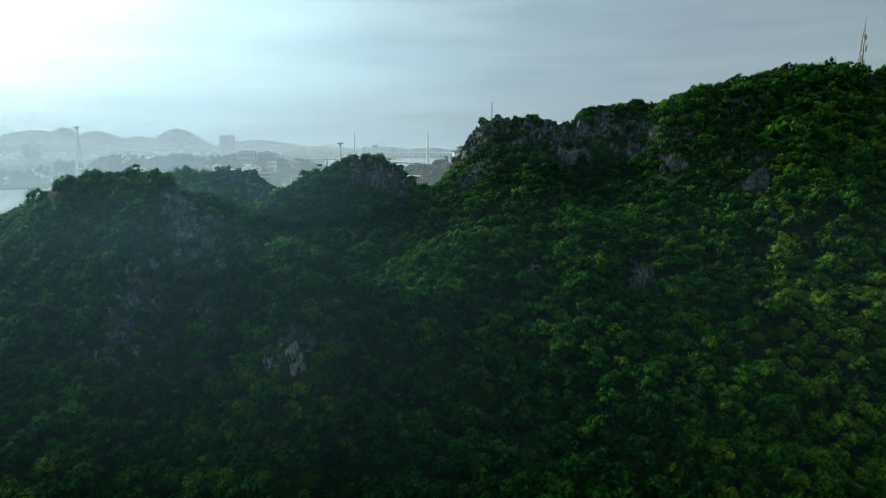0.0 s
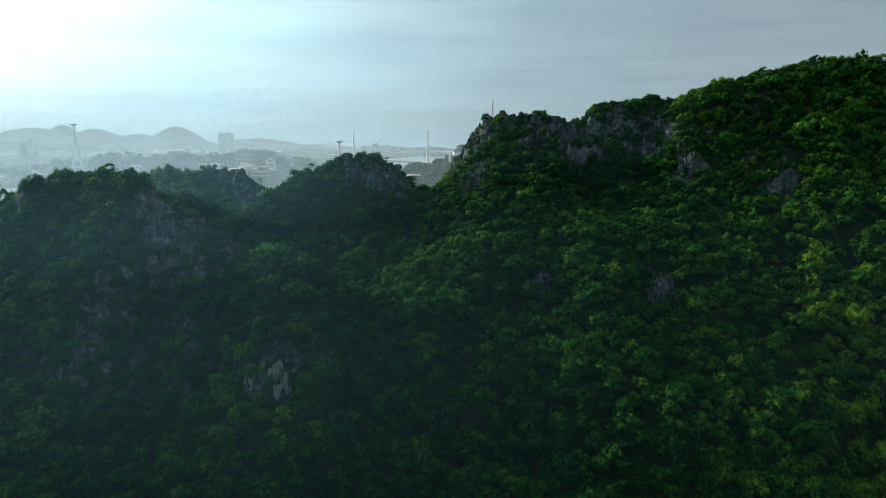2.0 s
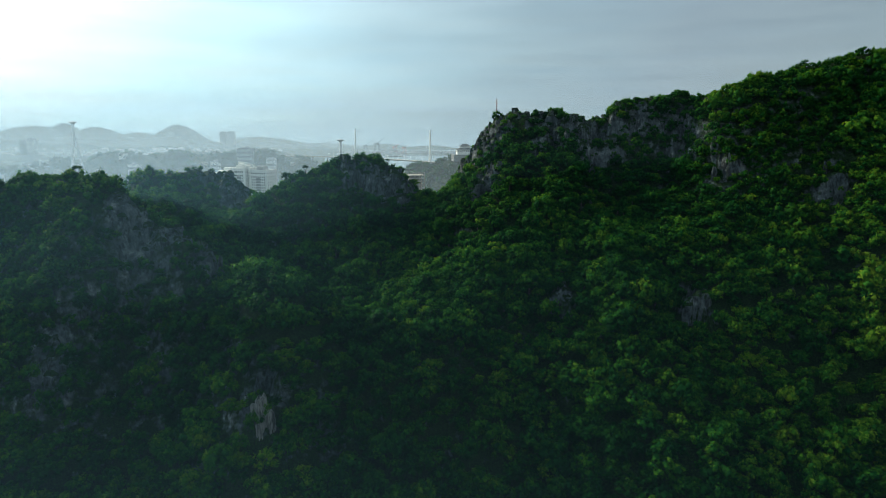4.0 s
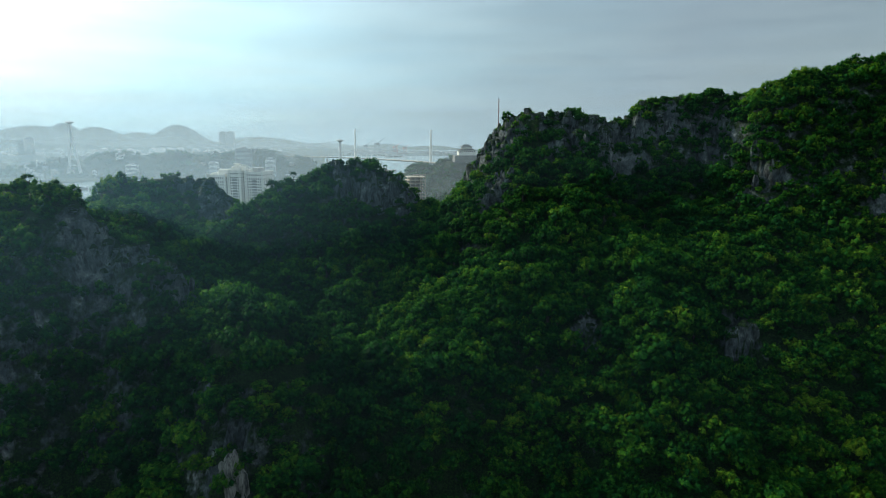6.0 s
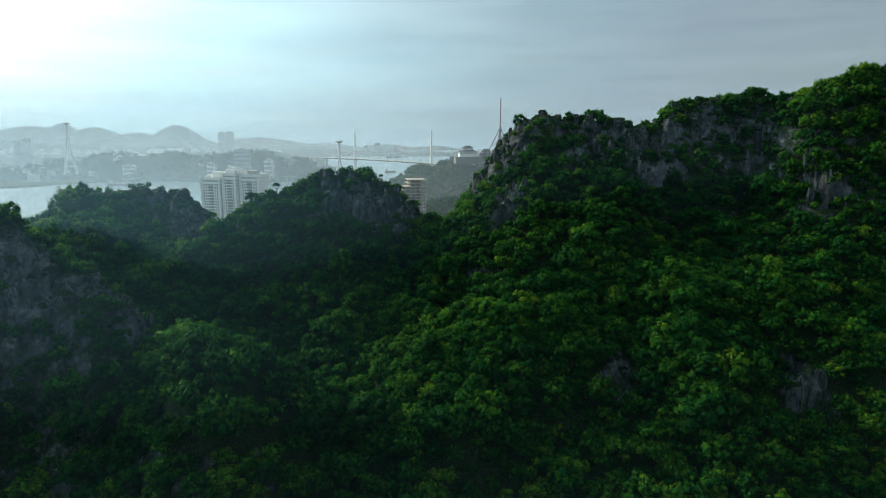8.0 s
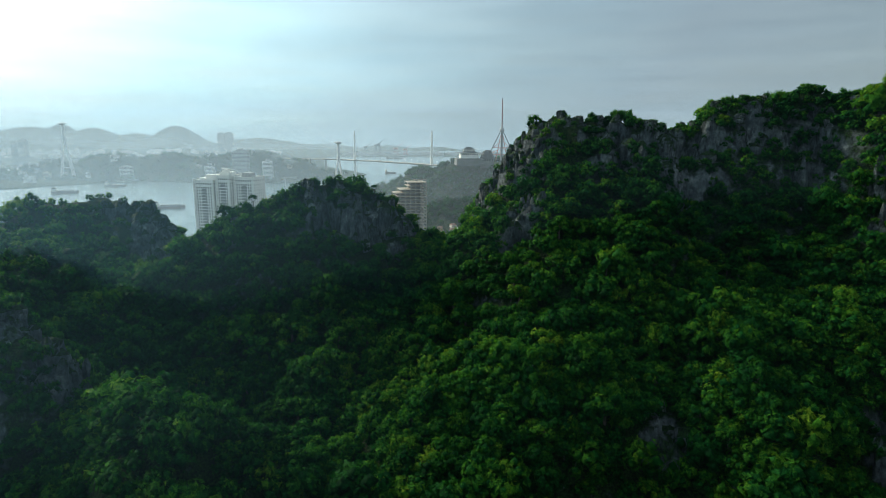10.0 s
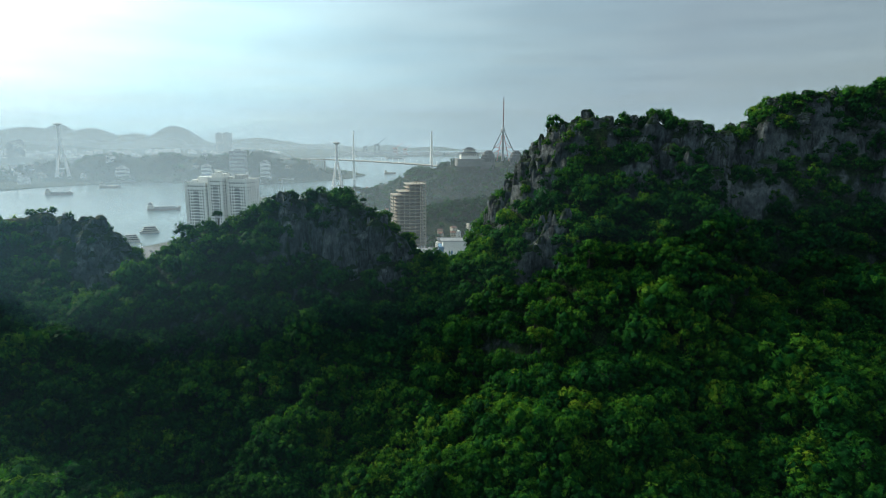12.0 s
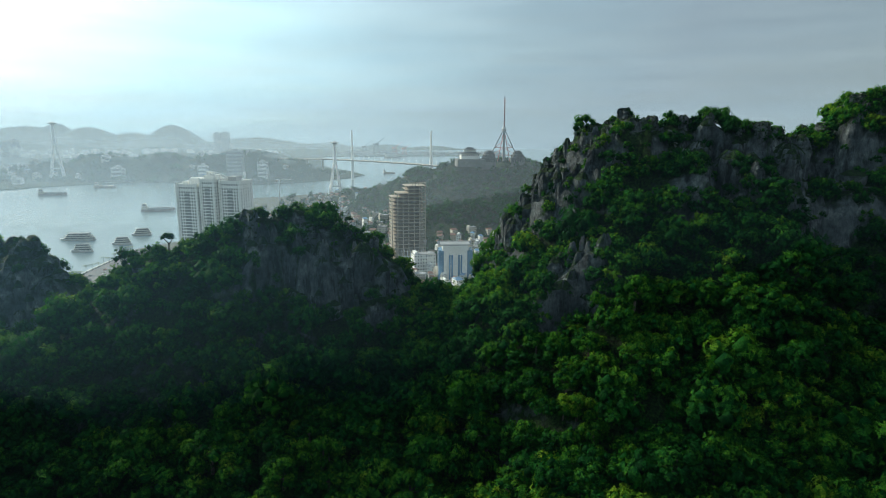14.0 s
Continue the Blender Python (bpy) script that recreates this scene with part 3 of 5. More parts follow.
fx, fy = planted(-78, 78, 168, 252, 2.2, 11, 1.8)
keep = inner(fx, fy)
fx, fy = fx[keep], fy[keep]
near_zone = (np.abs(fx - 2) < 50) & (fy > 172) & (fy < 206)
order = np.argsort(rng.uniform(0, 1, near_zone.sum()))
single = np.flatnonzero(near_zone)[order][:300]
others = np.ones(len(fx), bool)
others[single] = False
woods("forest", fx[others], fy[others], MIDDLE, 21, "dense dark green subtropical forest on the limestone slopes")
lx, ly = planted(-190, 204, 166, 243, 3.1, 13, 2.5)
keep = ((np.abs(lx) >= 76) | (ly <= 170)) & (np.abs(lx) < 0.75 * ly + 2)
ex, ey = planted(76, 165, 178, 226, 2.7, 16, 2.2)
wx, wy = planted(-150, -76, 165, 200, 3.0, 18, 2.6)
lx, ly = np.concatenate([lx[keep], ex, wx]), np.concatenate([ly[keep], ey, wy])
woods("flank_forest", lx, ly, LOWER, 23, "dense dark green forest on the flanks of the mountain")
lx, ly = planted(-140, 140, 112, 172, 3.0, 14, 2.4)
keep = ~inner(lx, ly) & (np.abs(lx) < 0.78 * ly + 4) & (ly < 169)
woods("lower_forest", lx[keep], ly[keep], MIDDLE, 25, "tall broadleaf forest on the lower slope of the mountain", 1.2)
# low scrub in the clefts and on the ledges of the cliffs
cx, cy = planted(-60, 100, 200, 234, 1.3, 19, 1.1)
wx, wy = planted(-108, -52, 164, 192, 1.7, 20, 1.4)
cx, cy = np.concatenate([cx, wx]), np.concatenate([cy, wy])
face = np.maximum(bare(cx, cy) * 0.9, 0.75 * crest(cx, cy, 9.0)) * np.clip(1 - 1.2 * naked(cx, cy), 0, 1)
open_face = (face > 0.16) & (rng.uniform(0, 1, cx.shape) > 0.32 * np.clip(bare(cx, cy) * 1.6, 0, 1))
cx, cy = cx[open_face], cy[open_face]
woods("cliff_scrub", cx, cy, LOWER[:4] + COARSE, 27, "low green scrub rooted in the clefts of the cliffs", 0.7)
bx, by = planted(-300, 330, 20, 330, 8.5, 12)
outer = (np.abs(bx) > 0.76 * by + 2) | (by < 111) | (by > 243)
nx, ny = planted(-110, 110, 14, 113, 4.6, 15)
bx, by = np.concatenate([bx[outer], nx]), np.concatenate([by[outer], ny])
woods("outer_forest", bx, by, COARSE, 22, "green scrub forest on the outer flanks of the mountain")

crown_meshes = []
for i, (v, tr, q, tone, nv) in enumerate(FINE):
    for k in range(3):
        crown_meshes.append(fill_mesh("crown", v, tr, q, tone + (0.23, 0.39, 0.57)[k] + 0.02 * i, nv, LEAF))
trunk_meshes = []
for i in range(4):
    o = part("trunk", trunk_mesh(i), BARK)
    trunk_meshes.append(o.data)
    bpy.data.objects.remove(o)
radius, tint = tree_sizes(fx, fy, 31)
TREE_LABELS = ("dark green broadleaf tree with a rounded crown on the slope", "mid green broadleaf tree with a lumpy crown on the slope", "yellow-green broadleaf tree with a lighter crown on the slope")
for n, i in enumerate(single):
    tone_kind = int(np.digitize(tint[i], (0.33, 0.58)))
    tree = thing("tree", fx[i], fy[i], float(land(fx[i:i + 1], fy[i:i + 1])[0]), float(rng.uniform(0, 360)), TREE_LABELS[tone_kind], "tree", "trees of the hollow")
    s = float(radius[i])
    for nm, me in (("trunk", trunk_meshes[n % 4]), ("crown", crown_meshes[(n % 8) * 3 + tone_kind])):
        o = new(nm, me)
        o.parent = tree
        o.matrix_basis = Matrix.LocRotScale((0, 0, 0.6 * s), None, Vector((s, s, s * float(rng.uniform(0.9, 1.3)))))


# ---- limestone crags ----
def crag_mesh(seed, tall, mat):
    """A weathered limestone block: upright fluted faces split by clefts, ledges, and a broken, knobbly top."""
    sides, rings = 30, 13
    off = Vector((seed * 7.3, seed * 3.1, seed * 1.7))
    bm = bmesh.new()
    rows = []
    for j in range(rings):
        h = -1 + 2 * j / (rings - 1)
        ring = []
        for i in range(sides):
            a = 6.2832 * (i + 0.5 * noise.noise(Vector((i * 3.1, j * 0.4, seed)))) / sides
            d = Vector((math.cos(a), math.sin(a), 0))
            body = 0.95 + 0.45 * noise.noise(d * 1.1 + off)
            flute = -0.5 * abs(noise.noise(Vector((d.x * 2.6, d.y * 2.6, h * 0.45)) + off)) - 0.22 * abs(noise.noise(Vector((d.x * 6, d.y * 6, h * 0.8)) + off))
            ledge = 0.2 * noise.cell(Vector((d.x * 1.8, d.y * 1.8, h * 2.6)) + off)
            knob = 0.14 * noise.noise(Vector((d.x * 4, d.y * 4, h * 4.5)) + off)
            taper = 1 - 0.08 * max(h, 0) - 0.42 * max(h - 0.8, 0) / 0.2
            rad = max(0.1, (body + flute + 0.14) * taper + (ledge + knob) * (1 - 0.5 * max(h, 0)))
            top = 0.85 + 0.16 * noise.cell(Vector((d.x * 2.3, d.y * 2.3, 4)) + off) + 0.1 * noise.noise(Vector((d.x * 3, d.y * 3, 9)) + off)
            z = h * tall * (top if h > 0 else 1) + 0.06 * noise.noise(Vector((i * 0.9, j * 0.9, seed)))
            ring.append(bm.verts.new((d.x * rad, d.y * rad * 0.75, z)))
        rows.append(ring)
    for lo, hi in zip(rows[:-1], rows[1:]):
        for i in range(sides):
            bm.faces.new((lo[i], lo[(i + 1) % sides], hi[(i + 1) % sides], hi[i]))
    cap = bm.verts.new((0.05, -0.05, 0.9 * tall))
    for i in range(sides):
        bm.faces.new((rows[-1][i], rows[-1][(i + 1) % sides], cap))
    me = bpy.data.meshes.new("limestone_crag")
    bm.to_mesh(me)
    bm.free()
    me.materials.append(mat)
    return me


CRAGS = [crag_mesh(i, 1.0 + 0.3 * (i % 4), ROCK) for i in range(12)]


def crag(x, y, size, tall=1.0, lift=0.0, seed=0, label="weathered grey limestone crag standing out of the trees"):
    z = float(land(np.array([x]), np.array([y]))[0])
    o = new("limestone_crag", CRAGS[seed % 12])
    o.matrix_basis = Matrix.LocRotScale((x, y, z + lift), Euler((0.12 * math.sin(seed * 3.7), 0.12 * math.cos(seed * 2.3), seed * 2.4)), Vector((size, size, size * tall)))
    return tagged(o, label, "rock", "limestone crags")


for px, py, size, seed in ((-36.6, 142.9, 1.45, 3), (-35.0, 142.7, 1.05, 6), (-38.5, 143.7, 1.1, 9)):
    pale = crag(px, py, size, 1.8, 0.0, seed, "pale streaked limestone face under a light green tree")
    pale.data = pale.data.copy()
    pale.data.materials[0] = PALE_ROCK


def pillar(bm, px, py, big, foot, top, off, lean_x, lean_y, sides=14, rings=11):
    """One upright fluted pillar of limestone with a rounded, broken head."""
    rows = []
    for j in range(rings):
        h = j / (rings - 1)
        z = foot + (top - foot) * h
        head = 1.0 if h < 0.8 else math.sqrt(max(0.05, 1 - ((h - 0.8) / 0.215) ** 2))
        ring = []
        for i in range(sides):
            a = 6.2832 * i / sides
            c, s_ = math.cos(a), math.sin(a)
            rad = 1.0 + 0.5 * noise.noise(Vector((c * 0.9, s_ * 0.9, z * 0.12)) + off) - 0.42 * abs(noise.noise(Vector((c * 2.4, s_ * 2.4, z * 0.1)) + off)) + 0.16 * noise.cell(Vector((c * 1.5, s_ * 1.5, z * 0.45)) + off) + 0.13 * noise.noise(Vector((c * 2, s_ * 2, z * 0.9)) + off)
            rad = max(0.25, rad) * big * head
            up_shift = 0.35 * noise.noise(Vector((c * 2, s_ * 2, 5)) + off) * h
            ring.append(bm.verts.new((px + c * rad * 1.05 + lean_x * (z - foot), py + s_ * rad * 0.85 + lean_y * (z - foot), z + up_shift)))
        rows.append(ring)
    for lo, hi in zip(rows[:-1], rows[1:]):
        for i in range(sides):
            bm.faces.new((lo[i], lo[(i + 1) % sides], hi[(i + 1) % sides], hi[i]))
    bm.faces.new(rows[-1])


crag(10.1, 183.6, 1.7, 0.9, 0.6, 8, "rounded grey boulder between the trees")
crag(-33.0, 222.6, 1.5, 1.0, 0.5, 5, "dark rounded limestone tooth on the crest")


def cliff(cx, cy, reach, seed):
    """A limestone cliff: a bundle of upright pillars split by clefts."""
    r = random.Random(seed)
    bm = bmesh.new()
    spots_here = []
    for _ in range(140):
        a, d = r.uniform(0, 6.28), reach * math.sqrt(r.uniform(0, 0.8))
        px, py = cx + d * math.cos(a), cy + d * math.sin(a) * 0.7
        if all(math.hypot(px - q[0], py - q[1]) > 1.15 for q in spots_here):
            spots_here.append((px, py))
        if len(spots_here) > reach * 5.6:
            break
    for n, (px, py) in enumerate(spots_here):
        here = land(np.array([px, px]), np.array([py, py - 2.5]))
        up = float(crest(np.array([px]), np.array([py]), 12.0)[0])
        top, foot = float(here[0]) + r.uniform(-0.3, 3.0) * (1 - 0.88 * up), min(float(here[1]), float(here[0])) - 3.5
        pillar(bm, px - cx, py - cy, r.choice((0.6, 0.8, 1.0, 1.25, 1.6)) * r.uniform(0.9, 1.1), foot, top, Vector((seed * 5.1 + n * 2.3, n * 3.7, seed * 1.3)), r.uniform(-0.08, 0.08), r.uniform(0.0, 0.14))
    ob = part("limestone_cliff", bm, ROCK)
    ob.location = (cx, cy, 0)
    return tagged(ob, "weathered blue-grey limestone cliff of upright fluted pillars", "cliff", "limestone cliffs")


for n, (px, py, big, foot, top) in enumerate(GREAT_PILLARS):
    bm = bmesh.new()
    pillar(bm, 0, 0, big, foot, top, Vector((n * 4.7 + 2, n * 1.9, 3.3)), 0.02, 0.06, 30, 26)
    ob = part("limestone_pillar", bm, ROCK)
    ob.location = (px, py, 0)
    tagged(ob, "tall rounded limestone pillar streaked grey on the ridge wall", "rock", "limestone pillars")
k = 0
for cx, cy, reach in CLIFFS:
    k += 1
    cliff(cx, cy, reach, k)
# teeth along the crests
for name in ("right_ridge", "knoll", "left_hill", "back_hill"):
    line = RIDGES[name][0]
    for (x0, y0, _), (x1, y1, _) in zip(line[:-1], line[1:]):
        for j in range({"right_ridge": 6, "knoll": 2}.get(name, 1)):
            s = rng.uniform(0, 1)
            k += 1
            crag(x0 + s * (x1 - x0) + rng.uniform(-2, 2), y0 + s * (y1 - y0) + rng.uniform(-3, 2), rng.uniform(0.5, 1.25), rng.uniform(0.7, 1.1), 0.25, k, "jagged grey limestone tooth on the crest")


# ---- bay, shores and far hills ----
def sheet(name, outline, z, mat, label, category, thick=3.0):
    """A flat piece of land with that outline and a quay edge."""
    bm = bmesh.new()
    top = [bm.verts.new((x, y, z)) for x, y in outline]
    low = [bm.verts.new((x, y, z - thick)) for x, y in outline]
    bm.faces.new(top)
    for i in range(len(top)):
        j = (i + 1) % len(top)
        bm.faces.new((low[i], low[j], top[j], top[i]))
    bmesh.ops.recalc_face_normals(bm, faces=bm.faces)
    return tagged(part(name, bm, mat), label, category, kind="structure")


bm = bmesh.new()
bm.faces.new([bm.verts.new(c) for c in ((-4600, -1500, 0), (4600, -1500, 0), (4600, 4750, 0), (-4600, 4750, 0))])
tagged(part("water", bm, WATER), "calm pale grey water of the bay", "sea", kind="structure")
TOWN_EDGE = [(-363, 640), (-364, 700), (-370, 786), (-376, 849), (-350, 900), (-318, 960), (-322, 1120), (-400, 1330), (-417, 1400), (-352, 1432), (-292, 1492), (-204, 1585), (-160, 1760), (-145, 1960), (-40, 2080), (260, 2060), (900, 1900), (1500, 900), (1300, -900), (-700, -900), (-640, 200), (-460, 520)]
FAR_EDGE = [(-4500, 1150), (-2400, 1250), (-1300, 1420), (-1036, 1545), (-1005, 1616), (-928, 1696), (-827, 1786), (-708, 1758), (-501, 1718), (-363, 1830), (-288, 1954), (-262, 2080), (-330, 2240), (-480, 2500), (-560, 2900), (-640, 3350), (-250, 3450), (200, 3480), (380, 3700), (300, 4000), (-300, 4100), (-800, 4700), (-4500, 4700)]
sheet("ground", TOWN_EDGE, 2.0, TOWN, "flat built-up town ground at the foot of the mountain", "ground")
sheet("far_shore_ground", FAR_EDGE, 2.2, WOODS, "low built-up shore across the water", "ground")
sheet("harbour_quay", [(-620, 3650), (-250, 3560), (-190, 3640), (-560, 3760)], 3.0, PAVING, "long grey harbour quay across the bay", "quay")
sheet("parking_ground", [(-362, 660), (-362, 700), (-368, 786), (-374, 846), (-350, 850), (-330, 770), (-318, 660)], 2.1, PAVING, "grey waterfront square with parked traffic", "pavement", 1.0)


def hill(name, x0, x1, y0, y1, step, height, label, rough_size=12.0, rough_height=5.0):
    xs, ys = np.arange(x0, x1 + 1, step), np.arange(y0, y1 + 1, step)
    a, b = np.meshgrid(xs, ys)
    z = height(a, b)
    z = z + rough_height * (0.6 * rough(a / rough_size, b / rough_size, 8) + 0.4 * rough(a / rough_size * 2.3, b / rough_size * 2.3, 9)) * np.clip(z / 8, 0, 1)
    edge = (a == xs[0]) | (a == xs[-1]) | (b == ys[0]) | (b == ys[-1])
    z = np.where(edge, -3, z)
    return tagged(grid_mesh(name, xs, ys, z, WOODS), label, "hill", kind="structure")


def humps(spec):
    def height(a, b):
        z = np.full(a.shape, -6.0)
        for cx, cy, wx, wy, h in spec:
            z = np.maximum(z, (h + 6) * np.exp(-((a - cx) / wx) ** 2 - ((b - cy) / wy) ** 2) - 6)
        return z
    return height


WOODED = [(110, 1180, 150, 150, 92), (20, 1175, 110, 120, 88), (-45, 1200, 80, 110, 74), (-110, 1260, 70, 120, 44), (260, 1200, 160, 180, 80), (-180, 1380, 70, 110, 22), (40, 1000, 120, 60, 40)]
hill("wooded_hill", -320, 500, 860, 1600, 8, humps(WOODED), "wooded hill above the town, topped by a pavilion and a mast", 11, 7)
SHORE = [(-1010, 1960, 150, 90, 66), (-850, 1970, 150, 90, 66), (-690, 1940, 150, 90, 66), (-555, 1910, 95, 90, 78), (-445, 1930, 80, 80, 54), (-1180, 1940, 120, 90, 40), (-1290, 2450, 260, 200, 40), (-1040, 2480, 240, 200, 50), (-760, 2500, 180, 210, 64), (-560, 2350, 110, 150, 30)]
hill("shore_hill", -1700, -300, 1700, 2800, 12, humps(SHORE), "low wooded hills behind the far shore", 22, 10)
hill("distant_hill", -4400, -900, 3700, 4700, 25, humps([(-2800, 4250, 420, 260, 152), (-2620, 4300, 130, 220, 172), (-2380, 4260, 260, 240, 146), (-1820, 4250, 210, 200, 164), (-2100, 4280, 260, 220, 112), (-1300, 4350, 420, 180, 84), (-3600, 4200, 500, 300, 110)]), "hazy rounded hills far across the bay", 70, 4)
hill("low_coast", -1100, 900, 4300, 4720, 40, humps([(-900, 4550, 400, 120, 40), (-450, 4560, 260, 110, 34), (-100, 4600, 200, 80, 26), (-1100, 4500, 300, 150, 46)]), "low hazy coast at the horizon", 70, 10)

# flat translucent sheets added in place of haze: before the slopes, over the bay
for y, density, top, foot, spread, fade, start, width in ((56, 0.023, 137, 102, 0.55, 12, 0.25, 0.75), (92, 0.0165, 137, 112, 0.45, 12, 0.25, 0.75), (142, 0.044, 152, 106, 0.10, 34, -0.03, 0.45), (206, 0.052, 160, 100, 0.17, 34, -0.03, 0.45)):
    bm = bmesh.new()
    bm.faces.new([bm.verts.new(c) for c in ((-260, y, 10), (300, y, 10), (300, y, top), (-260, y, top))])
    tagged(part("slope_haze_sheet", bm, slope_haze_material(density, top, foot, spread, fade, start, width)), "flat bluish sheet standing in for haze before the slopes", "haze", kind="stuff")
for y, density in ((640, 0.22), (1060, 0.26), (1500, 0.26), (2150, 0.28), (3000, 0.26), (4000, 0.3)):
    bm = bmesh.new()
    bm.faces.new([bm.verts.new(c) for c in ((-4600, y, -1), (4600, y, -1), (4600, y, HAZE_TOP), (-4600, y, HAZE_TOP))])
    tagged(part("sea_haze_sheet", bm, haze_material(density)), "thin pale sheet standing in for sea haze over the bay", "haze", kind="stuff")

# ---- high buildings of the town ----
def apartment_tower(x, y, z, turn):
    """White tower of flats: three blocks stepping back, deep slots and piers between them, balconies, a built-up roof."""
    t = thing("apartment_tower", x, y, z, turn, "tall white apartment tower with rows of small windows", "building")
    T = 94.0
    blocks = [(-19.0, 2.6, -10.0, 12.0, T - 5.0, 7), (5.4, 20.0, -8.2, 13.0, T, 5), (22.6, 44.0, -3.0, 19.0, T - 1.5, 7)]
    pane = part("window", boxes((-0.7, -0.06, -0.8, 0.7, 0.12, 0.8)), DARK, t)
    rest, made = bmesh.new(), 0
    for x0, x1, y0, y1, top, cols in blocks:
        wall = part("wall", boxes((x0, y0, 0, x1, y1, top)), WHITE, t)
        part("cornice", boxes((x0 - 0.5, y0 - 0.9, top - 5.2, x1 + 0.5, y0 + 0.1, top - 4.6)), WHITE, t)
        part("parapet", boxes((x0 - 0.4, y0 - 0.4, top, x1 + 0.4, y0, top + 1.4), (x0 - 0.4, y1, top, x1 + 0.4, y1 + 0.4, top + 1.4), (x0 - 0.4, y0, top, x0, y1, top + 1.4), (x1, y0, top, x1 + 0.4, y1, top + 1.4)), WHITE, t)
        for px in (x0 - 0.7, x1 - 0.7):
            part("pier", boxes((px, y0 - 1.1, 0, px + 1.4, y0 + 0.003, top + 2.4)), WHITE, wall)
        mid = (x0 + x1) / 2
        # flat strip on the wall; its grey paints the shade of a recess
        part("recess_shade", boxes((mid - 2.4, y0 - 0.1, 0, mid + 2.4, y0 + 0.2, top - 7.5)), GREY_ROOF, wall, "flat grey strips painted as the shade behind the balconies")
        for r in range(30):
            zz = top - 2.4 - r * 2.95 - (1.2 if r else 0)
            for c in range(cols):
                u = x0 + 1.6 + (c + 0.5) * (x1 - x0 - 3.2) / cols
                if made < 290:
                    again(pane, u, y0, zz, wall)
                    made += 1
                else:
                    box(rest, u - 0.7, y0 - 0.06, zz - 0.8, u + 0.7, y0 + 0.12, zz + 0.8)
            for c in range(5):
                v = y0 + 2.5 + c * (y1 - y0 - 4) / 4.5
                box(rest, x1 - 0.1, v - 0.5, zz - 0.7, x1 + 0.06, v + 0.5, zz + 0.7)
            if r > 1:
                part("balcony", boxes((mid - 2.4, y0 - 1.1, zz - 1.5, mid + 2.4, y0 - 0.103, zz - 1.3), (mid - 2.4, y0 - 1.1, zz - 1.3, mid + 2.4, y0 - 1.0, zz - 0.75)), WHITE, wall)
    for x0, x1, y0 in ((2.603, 5.397, -6.5), (20.003, 22.597, -1.0)):
        part("slot_wall", boxes((x0, y0, 0, x1, 12, T + 1)), GREY, t)
    part("lift_house", boxes((-9, -4, T - 5, 1.5, 6, T + 1.5), (-16, -5, T - 5, -10, 3, T - 1.6)), WHITE, t)
    part("lift_house", boxes((7, -4, T, 18, 8, T + 4.6), (9, -2, T + 4.6, 14, 4, T + 6.6)), WHITE, t)
    part("lift_house", boxes((26, 4, T - 1.5, 36, 14, T + 3.4)), GREY, t)
    fin = bmesh.new()
    for k in range(8):
        a, b = 0.25 + k * 0.17, 0.25 + (k + 1) * 0.17
        strut(fin, (10 + 22 * math.cos(b), -2.6, T + 0.5 + 7.5 * math.sin(b)), (10 + 22 * math.cos(a), -2.6, T + 0.5 + 7.5 * math.sin(a)), 0.7, 0.7, 4)
        strut(fin, (10 + 22 * math.cos(a), -2.6, T - 1.5), (10 + 22 * math.cos(a), -2.6, T + 0.5 + 7.5 * math.sin(a)), 0.3, 0.3, 4)
    part("roof_arch", fin, WHITE, t)
    for dx in (-15, -4, 28, 40):
        part("roof_tank", lathe(bmesh.new(), [(1.0, T - 5), (1.0, T + 1.2), (0.4, T + 1.6)], 10, (dx, 9, 0)), STEEL, t)
    part("window_rows", rest, DARK, t, "rows of small dark windows")
    bpy.data.objects.remove(pane)
    return t


apartment_tower(-240, 722, 2, -14)


